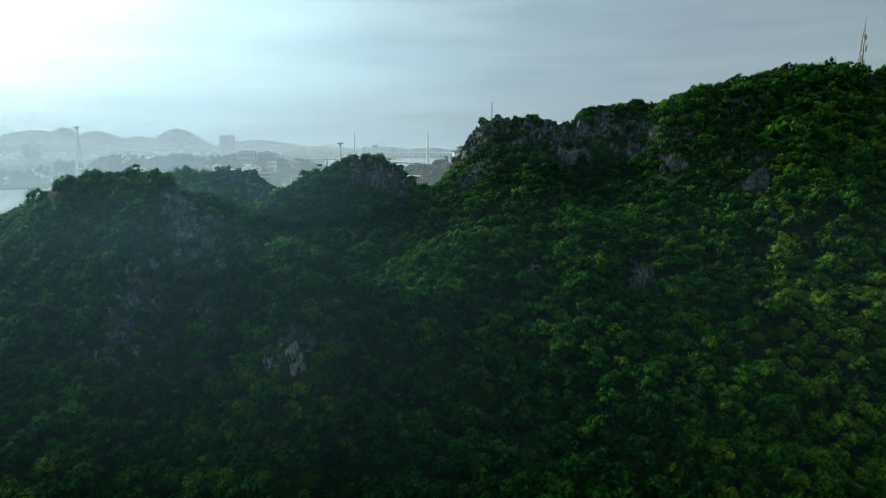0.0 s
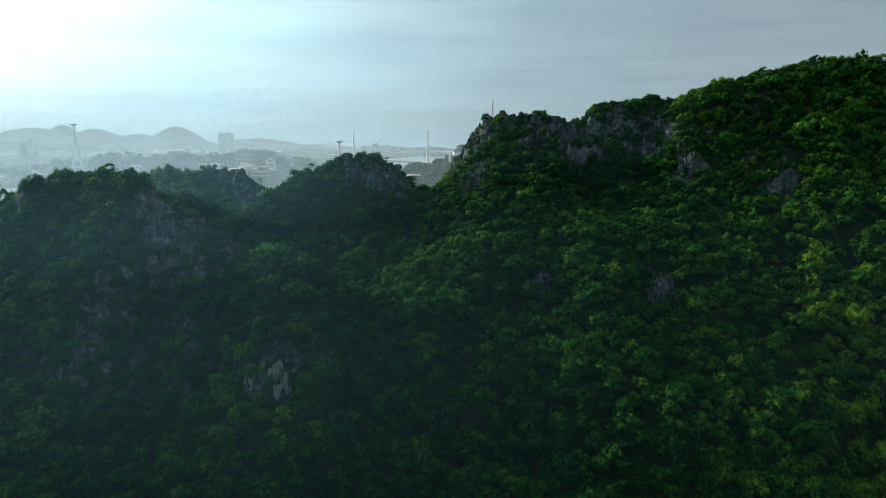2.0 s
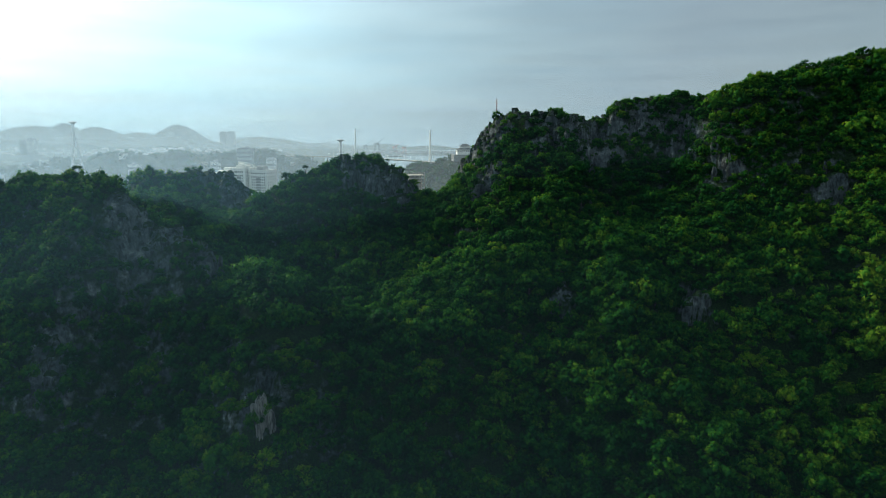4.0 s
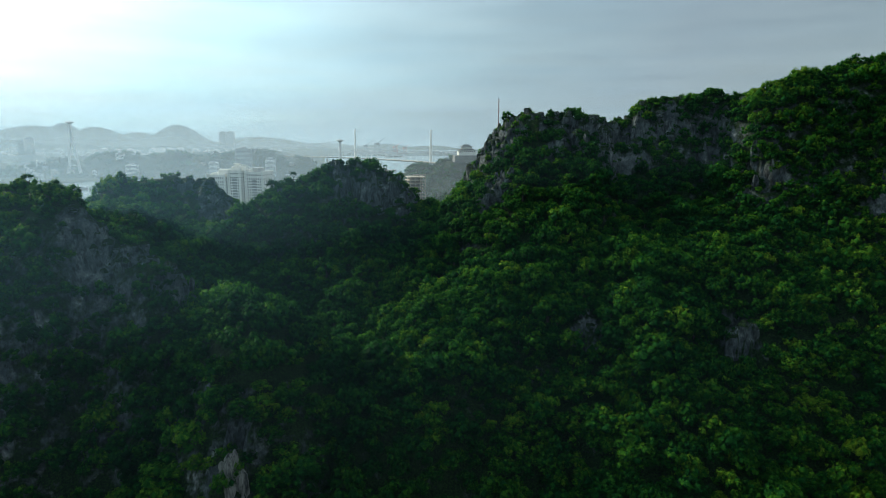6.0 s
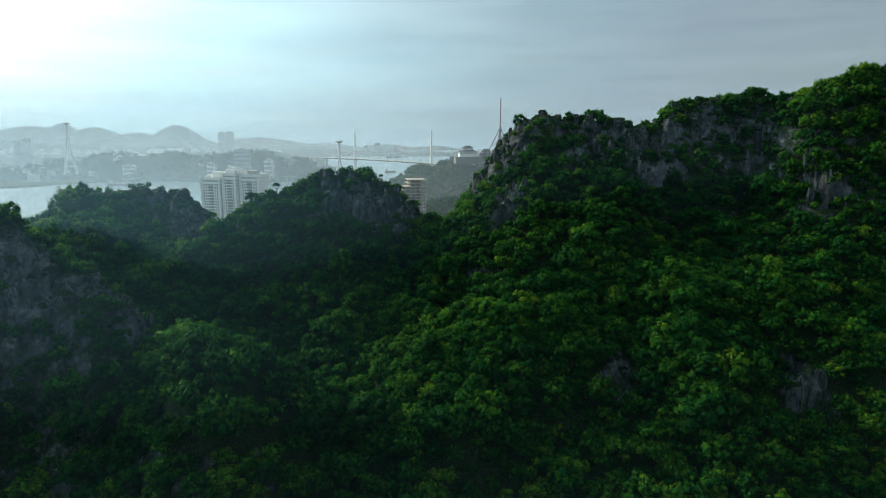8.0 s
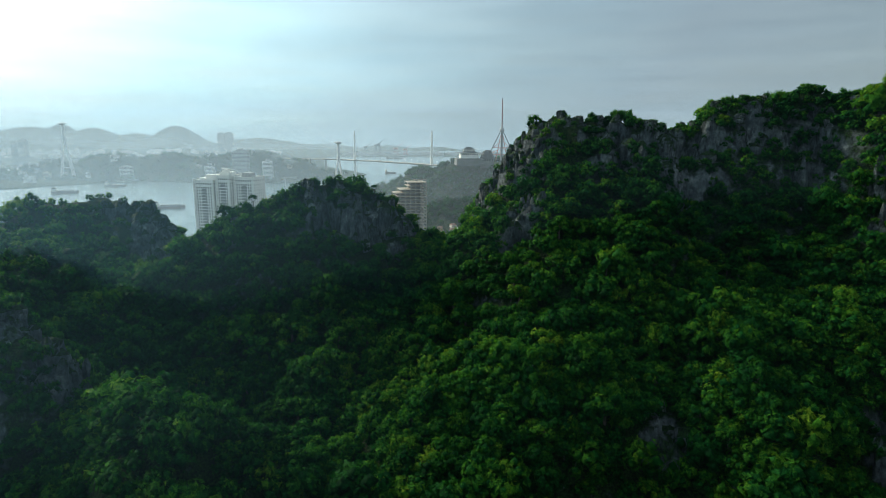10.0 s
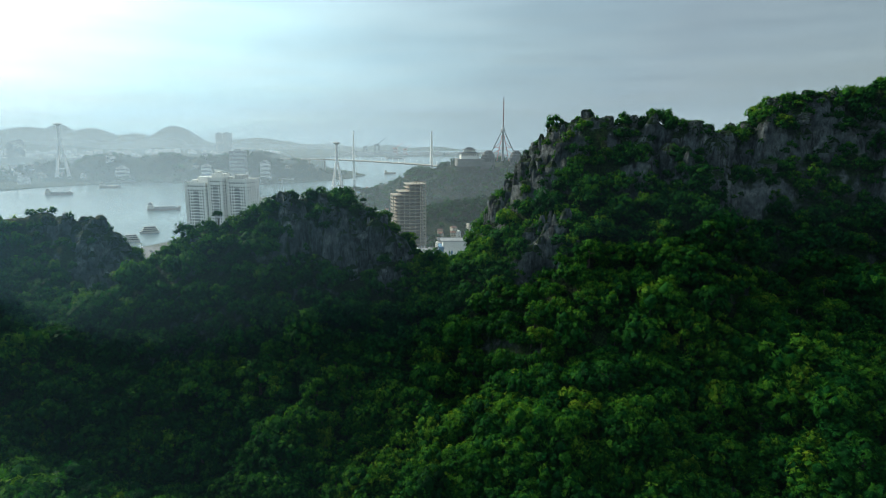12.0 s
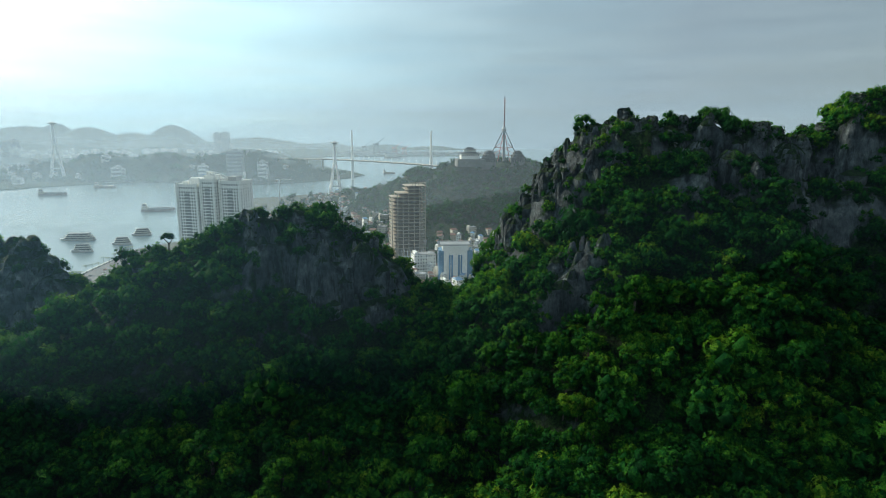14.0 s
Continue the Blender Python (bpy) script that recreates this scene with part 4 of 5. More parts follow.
def unfinished_tower(x, y, z, turn):
    """Concrete frame under way: open floors on columns, a stepped top, scaffold at the foot."""
    t = thing("unfinished_tower", x, y, z, turn, "unfinished concrete tower with open floors and columns", "building")
    W, D, F = 36.0, 24.0, 3.95
    col = part("column", boxes((-0.45, -0.45, 0, 0.45, 0.45, F)), CONCRETE, t)
    for f in range(21):
        x0 = -W / 2 + (0 if f < 18 else 6.0 if f < 19 else 15.0)
        z0 = f * F
        slab = part("floor_slab", boxes((x0 - 0.6, -D / 2 - 0.6, z0 + F - 0.5, W / 2 + 0.6, D / 2 + 0.6, z0 + F)), CONCRETE, t)
        for i in range(7):
            cx = -W / 2 + i * W / 6
            if cx < x0 - 0.1:
                continue
            for cy in (-D / 2, 0, D / 2):
                if cy != 0:
                    again(col, cx, cy, z0, slab)
        bm = boxes((x0 + 4, 3.5, z0, W / 2 - 5, 10, z0 + F - 0.45), (W / 2 - 4.1, -D / 2 + 2.5, z0, W / 2 - 3.9, D / 2 - 2, z0 + F - 0.45))
        part("inner_wall", bm, ROUGH_BLOCK, t)
    bm = bmesh.new()
    for i in range(5):
        strut(bm, (W / 2 - 14 + 3.5 * i, -D / 2, 21 * F), (W / 2 - 14 + 3.5 * i, -D / 2, 21 * F + 2.6), 0.3)
    box(bm, W / 2 - 15, -D / 2 - 0.4, 21 * F + 2.6, W / 2 + 1, -D / 2 + 0.4, 21 * F + 3.3)
    part("roof_frame", bm, CONCRETE, t)
    bm = bmesh.new()
    for i in range(9):
        strut(bm, (-8 + 3 * i, -D / 2 - 9, 0), (-8 + 3 * i, -D / 2 - 1, 14), 0.25)
        strut(bm, (-8 + 3 * i, -D / 2 - 9, 0), (-8 + 3 * i, -D / 2 - 9, 8), 0.25)
    for zz in (4, 8):
        strut(bm, (-9, -D / 2 - 9, zz), (17, -D / 2 - 9, zz), 0.2)
    part("scaffold", bm, STEEL, t)
    bpy.data.objects.remove(col)
    return t


unfinished_tower(-47, 800, 2, 12)


def blue_office(x, y, z, turn):
    t = thing("office_building", x, y, z, turn, "white office block with blue glass corners and tall slots", "building")
    wall = part("wall", boxes((-11, -9, 0, 11, 9, 34), (-12, -9.8, 31.5, 12, 9, 36)), WHITE, t)
    for sx in (-1, 1):
        part("glass_wing", boxes((sx * 11.02, -8.4, 0, sx * 16, 8.5, 31)) if sx > 0 else boxes((-16, -8.4, 0, -11.02, 8.5, 31)), BLUE_GLASS, t, "blue mirror glass wing")
    for cx in (-5.5, -3.2, 3.2, 5.5):
        part("window", boxes((cx - 0.85, -9.1, 3, cx + 0.85, -8.8, 27)), BLUE_GLASS, wall)
    part("parapet", boxes((-16.5, -10, 36, 16.5, -9.4, 37.2), (-16.5, 9, 34, 16.5, 9.6, 37.2)), GREY, t)
    part("roof", boxes((-14, -8, 36, 14, 8, 36.6)), GREY_ROOF, t)
    return t


def blue_glass():
    m, tr, b = material("blue_glass")
    b.inputs["Base Color"].default_value = (0.06, 0.2, 0.36, 1)
    b.inputs["Roughness"].default_value, b.inputs["Metallic"].default_value = 0.15, 0.3
    return m


BLUE_GLASS = blue_glass()
blue_office(4, 705, 2, 4)


def flat_block(w, d, storeys, wall_mat, roof_mat, pitched, seed):
    """The parts of a town house: a wall with a row of windows for each storey, a roof with its stair head and water tank or a gable."""
    r = random.Random(seed)
    hh = storeys * 3.3
    a = boxes((-w / 2, -d / 2, -6, w / 2, d / 2, hh))
    for s in range(1, storeys):
        box(a, -w / 2 - 0.25, -d / 2 - 0.9, s * 3.3 - 0.2, w / 2 + 0.25, -d / 2 + 0.1, s * 3.3 + 0.55)
    wall = part("wall", a, wall_mat)
    b, extras = bmesh.new(), []
    if pitched:
        v = [b.verts.new(c) for c in ((-w / 2 - 0.5, -d / 2 - 0.5, hh), (w / 2 + 0.5, -d / 2 - 0.5, hh), (w / 2 + 0.5, d / 2 + 0.5, hh), (-w / 2 - 0.5, d / 2 + 0.5, hh), (-w / 2 + 1, 0, hh + 2.6), (w / 2 - 1, 0, hh + 2.6))]
        for f in ((0, 1, 5, 4), (2, 3, 4, 5), (1, 2, 5), (3, 0, 4), (3, 2, 1, 0)):
            b.faces.new([v[i] for i in f])
    else:
        box(b, -w / 2 - 0.3, -d / 2 - 0.3, hh, w / 2 + 0.3, d / 2 + 0.3, hh + 0.3)
        extras = [part("stair_head", boxes((-w / 2 + 1, -d / 2 + 1, hh + 0.3, -w / 2 + 4, d / 2 - 1, hh + 2.6)), wall_mat), part("water_tank", lathe(bmesh.new(), [(0.7, hh + 0.3), (0.7, hh + 1.9), (0.3, hh + 2.2)], 10, (w / 4, 0, 0)), STEEL)]
    roof = part("roof", b, roof_mat)
    windows = []
    cols = max(2, int(w / 2.6))
    for s in range(storeys):
        c = bmesh.new()
        for i in range(cols):
            u = -w / 2 + (i + 0.5) * w / cols
            if r.random() < 0.9:
                box(c, u - 0.6, -d / 2 - 0.06, s * 3.3 + 0.8, u + 0.6, -d / 2 + 0.1, s * 3.3 + 2.3)
        for i in range(max(2, int(d / 3))):
            u = -d / 2 + (i + 0.5) * d / max(2, int(d / 3))
            box(c, -w / 2 - 0.06, u - 0.5, s * 3.3 + 0.9, -w / 2 + 0.1, u + 0.5, s * 3.3 + 2.2)
            box(c, w / 2 - 0.1, u - 0.5, s * 3.3 + 0.9, w / 2 + 0.06, u + 0.5, s * 3.3 + 2.2)
        windows.append(part("window_row", c, GLASS))
    return wall, windows, roof, extras


HOUSE_KINDS = []
for i, (w, d, s, wm, rm, pitch) in enumerate([(9, 12, 3, CREAM, RED_ROOF, True), (6, 13, 4, WHITE, GREY_ROOF, False), (12, 10, 2, OCHRE, RED_ROOF, True), (8, 14, 5, WHITE, BLUE_ROOF, True), (16, 11, 4, CREAM, GREY_ROOF, False), (7, 12, 3, GREY, RED_ROOF, True), (22, 12, 6, WHITE, GREY_ROOF, False), (14, 20, 1, GREY, BLUE_ROOF, True)]):
    HOUSE_KINDS.append(flat_block(w, d, s, wm, rm, pitch, i))
HOUSE_WORDS = ("cream town house with a red tiled roof", "narrow white town house with a flat grey roof", "low ochre house with a red tiled roof", "white town house with a blue sheet roof", "cream block of flats with a flat roof", "grey rendered house with a red tiled roof", "long white block with rows of windows", "grey shed with a blue sheet roof")


def house(x, y, z, turn, kind, scale=1.0, tall=1.0, group="houses of the town"):
    h = thing("house", x, y, z, turn, HOUSE_WORDS[kind], "house", group)
    wall, windows, roof, extras = HOUSE_KINDS[kind]
    for src, pieces in ((wall, windows), (roof, extras)):
        o = again(src, 0, 0, 0, h, 0, (scale, scale, scale * tall))
        for piece in pieces:
            again(piece, 0, 0, 0, o)
    return h


def wood_height(x, y):
    return float(humps(WOODED)(np.array([[x]]), np.array([[y]]))[0, 0])


hr = random.Random(5)
spots = []


def free(x, y, gap):
    if any((x - a) ** 2 + (y - b) ** 2 < gap * gap for a, b in spots):
        return False
    spots.append((x, y))
    return True


# town below the knoll and the saddle
spots += [(-27, 738), (-236, 722), (-215, 735), (-36, 800), (4, 705)]
tries = 0
while len(spots) < 300 and tries < 9000:
    tries += 1
    x, y = (hr.uniform(-110, 120), hr.uniform(630, 1130)) if hr.random() < 0.6 else (hr.uniform(-330, -40), hr.uniform(1020, 1450))
    if x < -300 + (y - 900) * 0.05 and y > 860 or (x < -300 and y < 860):
        continue
    if abs(x + 236) < 50 and abs(y - 722) < 40 or abs(x + 36) < 34 and abs(y - 800) < 36:
        continue
    z = max(2.0, wood_height(x, y) - 1)
    if z > 12 or not free(x, y, 10.5):
        continue
    house(x, y, z, hr.uniform(-40, 40), hr.choice((0, 0, 1, 5, 2, 3, 5, 5, 2, 4)), hr.uniform(0.55, 0.85))
house(-27, 738, 2, 18, 6, 1.0, 1.0)
spots.append((-27, 738))
# far shore
n0 = len(spots)
tries = 0
while len(spots) < n0 + 36 and tries < 4000:
    tries += 1
    x = hr.uniform(-1500, -330)
    y = hr.uniform(1500, 2000) + max(0, (-x - 900)) * -0.1
    front = 1760 if x > -900 else 1760 - (-x - 900) * 1.1
    if y < front + 15 or (x > -480 and y < 1790 + (x + 480) * 1.0 + 60):
        continue
    if not free(x, y, 24):
        continue
    house(x, y, max(2.5, float(humps(SHORE)(np.array([x]), np.array([y]))[0]) - 2), hr.uniform(-30, 30), hr.choice((1, 3, 4, 6, 7, 6)), hr.uniform(0.8, 1.3), hr.uniform(0.7, 1.1), "houses of the far shore")
bm = bmesh.new()
for i in range(160):
    x, y = hr.uniform(-2600, -900), hr.uniform(2850, 3600)
    w, d, h = hr.uniform(12, 40), hr.uniform(12, 22), hr.uniform(8, 34)
    box(bm, x - w / 2, y - d / 2, 0, x + w / 2, y + d / 2, h)
    box(bm, x - w / 5, y - d / 5, h, x + w / 6, y + d / 5, h + 3)
tagged(part("far_town", bm, WHITE), "pale far town houses below the hazy hills", "town", kind="stuff")
bm = bmesh.new()
for i in range(110):
    x, y = hr.uniform(-640, 330), hr.uniform(3520, 3960)
    w, d, h = hr.uniform(14, 60), hr.uniform(12, 30), hr.uniform(5, 16)
    box(bm, x - w / 2, y - d / 2, 0, x + w / 2, y + d / 2, h)
    box(bm, x - w / 3, y - d / 4, h, x + w / 3, y + d / 4, h + 2)
tagged(part("far_port", bm, GREY), "grey sheds of the port across the water", "port", kind="stuff")
for wall, windows, roof, extras in HOUSE_KINDS:
    for o in (wall, roof, *windows, *extras):
        bpy.data.objects.remove(o)


def high_block(x, y, z, w, d, h, turn, label):
    """A far high-rise: walls with floor bands, a roof house."""
    t = thing("high_rise", x, y, z, turn, label, "building", "far high-rises")
    part("wall", boxes((-w / 2, -d / 2, -3, w / 2, d / 2, h)), GREY if "grey" in label else WHITE, t)
    bm = bmesh.new()
    n = int(h / 3.6)
    for i in range(n):
        z0 = (i + 0.5) * h / n
        box(bm, -w / 2 + 0.8, -d / 2 - 0.12, z0, w / 2 - 0.8, -d / 2 + 0.1, z0 + h / n * 0.45)
        box(bm, -w / 2 - 0.12, -d / 2 + 0.8, z0, -w / 2 + 0.1, d / 2 - 0.8, z0 + h / n * 0.45)
        box(bm, w / 2 - 0.1, -d / 2 + 0.8, z0, w / 2 + 0.12, d / 2 - 0.8, z0 + h / n * 0.45)
    part("window_bands", bm, DARK, t)
    part("roof_house", boxes((-w / 5, -d / 5, h, w / 5, d / 4, h + 5)), GREY, t)
    return t


for px, py, w, h, lab in [(-1112, 3250, 38, 122, "pale high-rise block beyond the far shore"), (-1160, 3270, 34, 120, "pale high-rise block beyond the far shore"), (-574, 1800, 42, 84, "tall grey high-rise on the far shore"), (-658, 1790, 22, 44, "white block of flats on the far shore"), (-500, 1800, 24, 54, "white block of flats on the far shore"), (-1505, 2280, 24, 100, "slender white tower on the far shore"), (-1545, 2300, 26, 90, "slender grey tower on the far shore"), (-921, 1850, 30, 34, "wide white hotel on the wooded shore")]:
    high_block(px, py, 2.0, w, 22, h, 0, lab)


# ---- cable-car towers ----
def cable_tower(x, y, z, tall, spread, turn, mat):
    """Slender tower on splayed legs with a wide round head."""
    t = thing("cable_car_tower", x, y, z, turn, "slender pale cable-car tower on splayed legs with a round head", "tower", "cable-car towers")
    knee = tall * 0.62
    for sx in (-1, 1):
        for sy in (-1, 1):
            part("leg", strut(bmesh.new(), (sx * spread, sy * spread * 0.55, 0), (sx * spread * 0.16, sy * spread * 0.12, knee), tall * 0.017, tall * 0.012, 8), mat, t)
    part("shaft", lathe(bmesh.new(), [(tall * 0.026, knee - 1), (tall * 0.02, tall * 0.97)], 12), mat, t)
    bm = bmesh.new()
    zz, s = tall * 0.2, 0.8
    c = [(sx * spread * s, sy * spread * 0.55 * s, zz) for sx, sy in ((-1, -1), (1, -1), (1, 1), (-1, 1))]
    for i in range(4):
        strut(bm, c[i], c[(i + 1) % 4], tall * 0.011)
    part("cross_beam", bm, mat, t)
    part("head", lathe(bmesh.new(), [(tall * 0.02, tall * 0.945), (tall * 0.06, tall * 0.965), (tall * 0.078, tall * 0.978), (tall * 0.045, tall * 0.99), (tall * 0.012, tall)], 18), GREY, t, "wide grey round head")
    return t


cable_tower(-1080, 1832, 2, 158, 17, 15, STEEL)
cable_tower(-236, 1420, 3, 116, 13, 30, STEEL)


# ---- cable-stayed bridge ----
def bridge():
    b = thing("cable_stayed_bridge", 0, 0, 0, 0, "pale cable-stayed bridge with two single pylons over the strait", "bridge")
    a0, a1 = Vector((-272, 1900, 0)), Vector((-41, 1668, 0))
    way_b = (a1 - a0).normalized()
    deck_z = 55.0
    bm = bmesh.new()
    side = Vector((-way_b.y, way_b.x, 0)) * 12
    s0, s1 = a0 - way_b * 150, a1 + way_b * 150
    n = 24
    rings = []
    for i in range(n + 1):
        p = s0.lerp(s1, i / n)
        zc = deck_z + 3.0 * (1 - (2 * i / n - 1) ** 2)
        rings.append([bm.verts.new(q) for q in (p - side + Vector((0, 0, zc)), p + side + Vector((0, 0, zc)), p + side * 0.5 + Vector((0, 0, zc - 3.5)), p - side * 0.5 + Vector((0, 0, zc - 3.5)))])
    for r0, r1 in zip(rings[:-1], rings[1:]):
        for i in range(4):
            bm.faces.new((r0[i], r0[(i + 1) % 4], r1[(i + 1) % 4], r1[i]))
    bm.faces.new(rings[0])
    bm.faces.new(rings[-1][::-1])
    bmesh.ops.recalc_face_normals(bm, faces=bm.faces)
    deck = part("deck", bm, CONCRETE, b)
    for p in (a0, a1):
        pylon = part("pylon", lathe(bmesh.new(), [(4.4, -2), (4.0, deck_z), (2.6, 100), (1.9, 140)], 10, p), WHITE, b)
        bm = bmesh.new()
        for sgn in (-1, 1):
            for k in range(1, 11):
                e = p + way_b * sgn * 14 * k + Vector((0, 0, deck_z + 2))
                strut(bm, p + Vector((0, 0, 70 + 6.4 * k)), e, 0.07, 0.07, 4)
        part("stay_cables", bm, STEEL, pylon)
    bm = strut(bmesh.new(), (0, 0, 0), (0, 0, 9), 0.3, 0.2, 5)
    box(bm, -1.6, -0.5, 9, 1.6, 0.5, 10.2)
    post = part("lamp_post", bm, WHITE, b)
    for i in range(1, 26):
        p = s0.lerp(s1, i / 26)
        again(post, p.x - side.x * 0.9, p.y - side.y * 0.9, deck_z + 3.0 * (1 - (2 * i / 26 - 1) ** 2), deck)
    bpy.data.objects.remove(post)
    for e0, e1 in ((s0, s0 - way_b * 160 + Vector((-60, 30, 0))),):
        bm = bmesh.new()
        q = (e1 - e0).normalized()
        sd = Vector((-q.y, q.x, 0)) * 10
        v = [bm.verts.new(c + Vector((0, 0, zz))) for c, zz in ((e0 - sd, 55), (e0 + sd, 55), (e1 + sd, 50), (e1 - sd, 50), (e0 - sd, 52), (e0 + sd, 52), (e1 + sd, 47), (e1 - sd, 47))]
        for f in ((0, 1, 2, 3), (7, 6, 5, 4), (0, 4, 5, 1), (2, 6, 7, 3), (1, 5, 6, 2), (0, 3, 7, 4)):
            bm.faces.new([v[i] for i in f])
        part("approach_deck", bm, CONCRETE, b)
        for k in range(4):
            c = e0.lerp(e1, k / 3)
            part("pier", boxes((c.x - 2, c.y - 4, 0, c.x + 2, c.y + 4, 50)), CONCRETE, b)
    return b


bridge()


# ---- hilltop pavilion, station houses and tall mast ----
def curved_roof(w, d, z0, rise, over):
    """A hipped roof with upswept eaves."""
    bm = bmesh.new()
    n = 5
    rings = []
    for i in range(n + 1):
        s = i / n
        hw, hd = (w / 2 + over) * (1 - s) + w * 0.22 * s, (d / 2 + over) * (1 - s) + 0.3 * s
        z = z0 + rise * (s ** 1.5)
        ring = []
        for cx, cy in ((-1, -1), (0, -1), (1, -1), (1, 0), (1, 1), (0, 1), (-1, 1), (-1, 0)):
            up = 0.18 * rise * (1 - s) ** 3 if cx and cy else 0
            ring.append(bm.verts.new((cx * hw, cy * hd, z + up)))
        rings.append(ring)
    for r0, r1 in zip(rings[:-1], rings[1:]):
        for i in range(8):
            bm.faces.new((r0[i], r0[(i + 1) % 8], r1[(i + 1) % 8], r1[i]))
    bm.faces.new(rings[0][::-1])
    bm.faces.new(rings[-1])
    return bm


def pavilion(x, y, z):
    t = thing("hilltop_pavilion", x, y, z, 8, "white pavilion with a dark upswept roof on a stone terrace", "building")
    part("terrace", boxes((-22, -14, -12, 22, 16, 0)), STONE, t, "dark stone terrace wall")
    wall = part("wall", boxes((-15, -9, 0, 15, 9, 9)), WHITE, t)
    for i in range(8):
        part("window", boxes((-13.4 + i * 3.6, -9.12, 5.4, -11.8 + i * 3.6, -8.9, 7.4)), GLASS, wall)
    part("roof", curved_roof(31, 19, 8.6, 4.5, 3.2), DARK_TILE, t, "dark tiled lower roof")
    part("upper_wall", boxes((-9, -4.5, 11.5, 9, 4.5, 14.5)), WHITE, t)
    part("upper_roof", curved_roof(19, 10, 14.2, 4.6, 2.4), DARK_TILE, t, "dark tiled upper roof")
    return t


pavilion(34, 1142, 97)


def mast(x, y, z):
    t = thing("lattice_mast", x, y, z, 0, "tall slender mast on slanting red and white struts", "mast")
    part("shaft", lathe(bmesh.new(), [(2.0, 0), (1.8, 52), (1.1, 53), (0.7, 104)], 8), GREY_ROOF, t)
    bm = bmesh.new()
    for i in range(12):
        strut(bm, (-1.0, -1.0, 53 + i * 4), (1.0, -1.0, 57 + i * 4), 0.22)
        strut(bm, (1.0, -1.0, 53 + i * 4), (-1.0, -1.0, 57 + i * 4), 0.22)
    part("lattice", bm, RED_STEEL, t)
    part("collar", lathe(bmesh.new(), [(2.2, 47), (4.0, 49), (4.0, 52), (1.6, 56)], 10), GREY, t)
    for sx in (-1, 1):
        part("slanting_strut", strut(bmesh.new(), (sx * 24, 0, 4), (sx * 1.6, 0, 50), 1.0, 0.8), GREY_ROOF, t)
        part("slanting_strut", strut(bmesh.new(), (sx * 10, -4, 0), (sx * 1.4, -1, 44), 0.6, 0.5), RED_STEEL, t)
    bm = bmesh.new()
    for zz, xx in ((10, 20), (22, 14)):
        strut(bm, (-xx, 0, zz), (xx, 0, zz), 0.5)
        strut(bm, (-xx, 0, zz), (0, 0, zz + 12), 0.4)
        strut(bm, (xx, 0, zz), (0, 0, zz + 12), 0.4)
    part("cross_brace", bm, RED_STEEL, t)
    return t


mast(90, 1150, 93)


def station_house(x, y, z):
    t = thing("station_house", x, y, z, 0, "grey station house with a stepped mansard roof beside the mast", "building", "station houses")
    wall = part("wall", boxes((-11, -8, -10, 11, 8, 9)), STONE, t)
    part("mansard_roof", lathe(bmesh.new(), [(12.5, 6), (12.5, 9), (11.0, 9.2), (10.2, 14), (8.4, 14.3), (7.6, 18.5), (5.2, 18.8), (4.6, 20.5)], 8), DARK_TILE, t)
    for i in range(5):
        part("window", boxes((-9 + i * 4, -8.12, 2, -7 + i * 4, -7.9, 6.5)), GLASS, wall)
    return t


station_house(66, 1150, 90)
station_house(113, 1150, 90)


# ---- harbour ----
def quay_crane(x, y, z, s, mat, label):
    t = thing("harbour_crane", x, y, z, 25, label, "crane", "harbour cranes")
    bm = bmesh.new()
    for sx in (-1, 1):
        for sy in (-1, 1):
            strut(bm, (sx * 12 * s, sy * 8 * s, 0), (sx * 8 * s, sy * 7 * s, 40 * s), 1.3 * s)
    part("gantry", bm, mat, t)
    part("boom", strut(bmesh.new(), (-10 * s, 0, 40 * s), (46 * s, 0, 76 * s), 2.0 * s, 1.0 * s), mat, t)
    part("machine_house", boxes((-14 * s, -7 * s, 38 * s, 8 * s, 7 * s, 47 * s)), mat, t)
    return t


quay_crane(-400, 3660, 3, 1.3, DARK, "grey harbour crane with a raised boom")
quay_crane(-470, 3680, 3, 1.0, DARK, "grey harbour crane with a raised boom")
quay_crane(-290, 3600, 3, 0.9, RED_STEEL, "red harbour crane on the quay")
quay_crane(-235, 3590, 3, 0.8, RED_STEEL, "red harbour crane on the quay")


def tower_crane(x, y, z, tall, arm, turn):
    t = thing("tower_crane", x, y, z, turn, "slender building crane by the shore", "crane", "building cranes")
    part("pole", boxes((-0.9, -0.9, 0, 0.9, 0.9, tall)), STEEL, t)
    part("arm", boxes((-arm * 0.3, -0.7, tall, arm, 0.7, tall + 1.6)), STEEL, t)
    part("weight", boxes((-arm * 0.3, -1.5, tall - 3, -arm * 0.3 + 4, 1.5, tall)), CONCRETE, t)
    return t


tower_crane(-330, 1330, 2, 44, 24, 5)


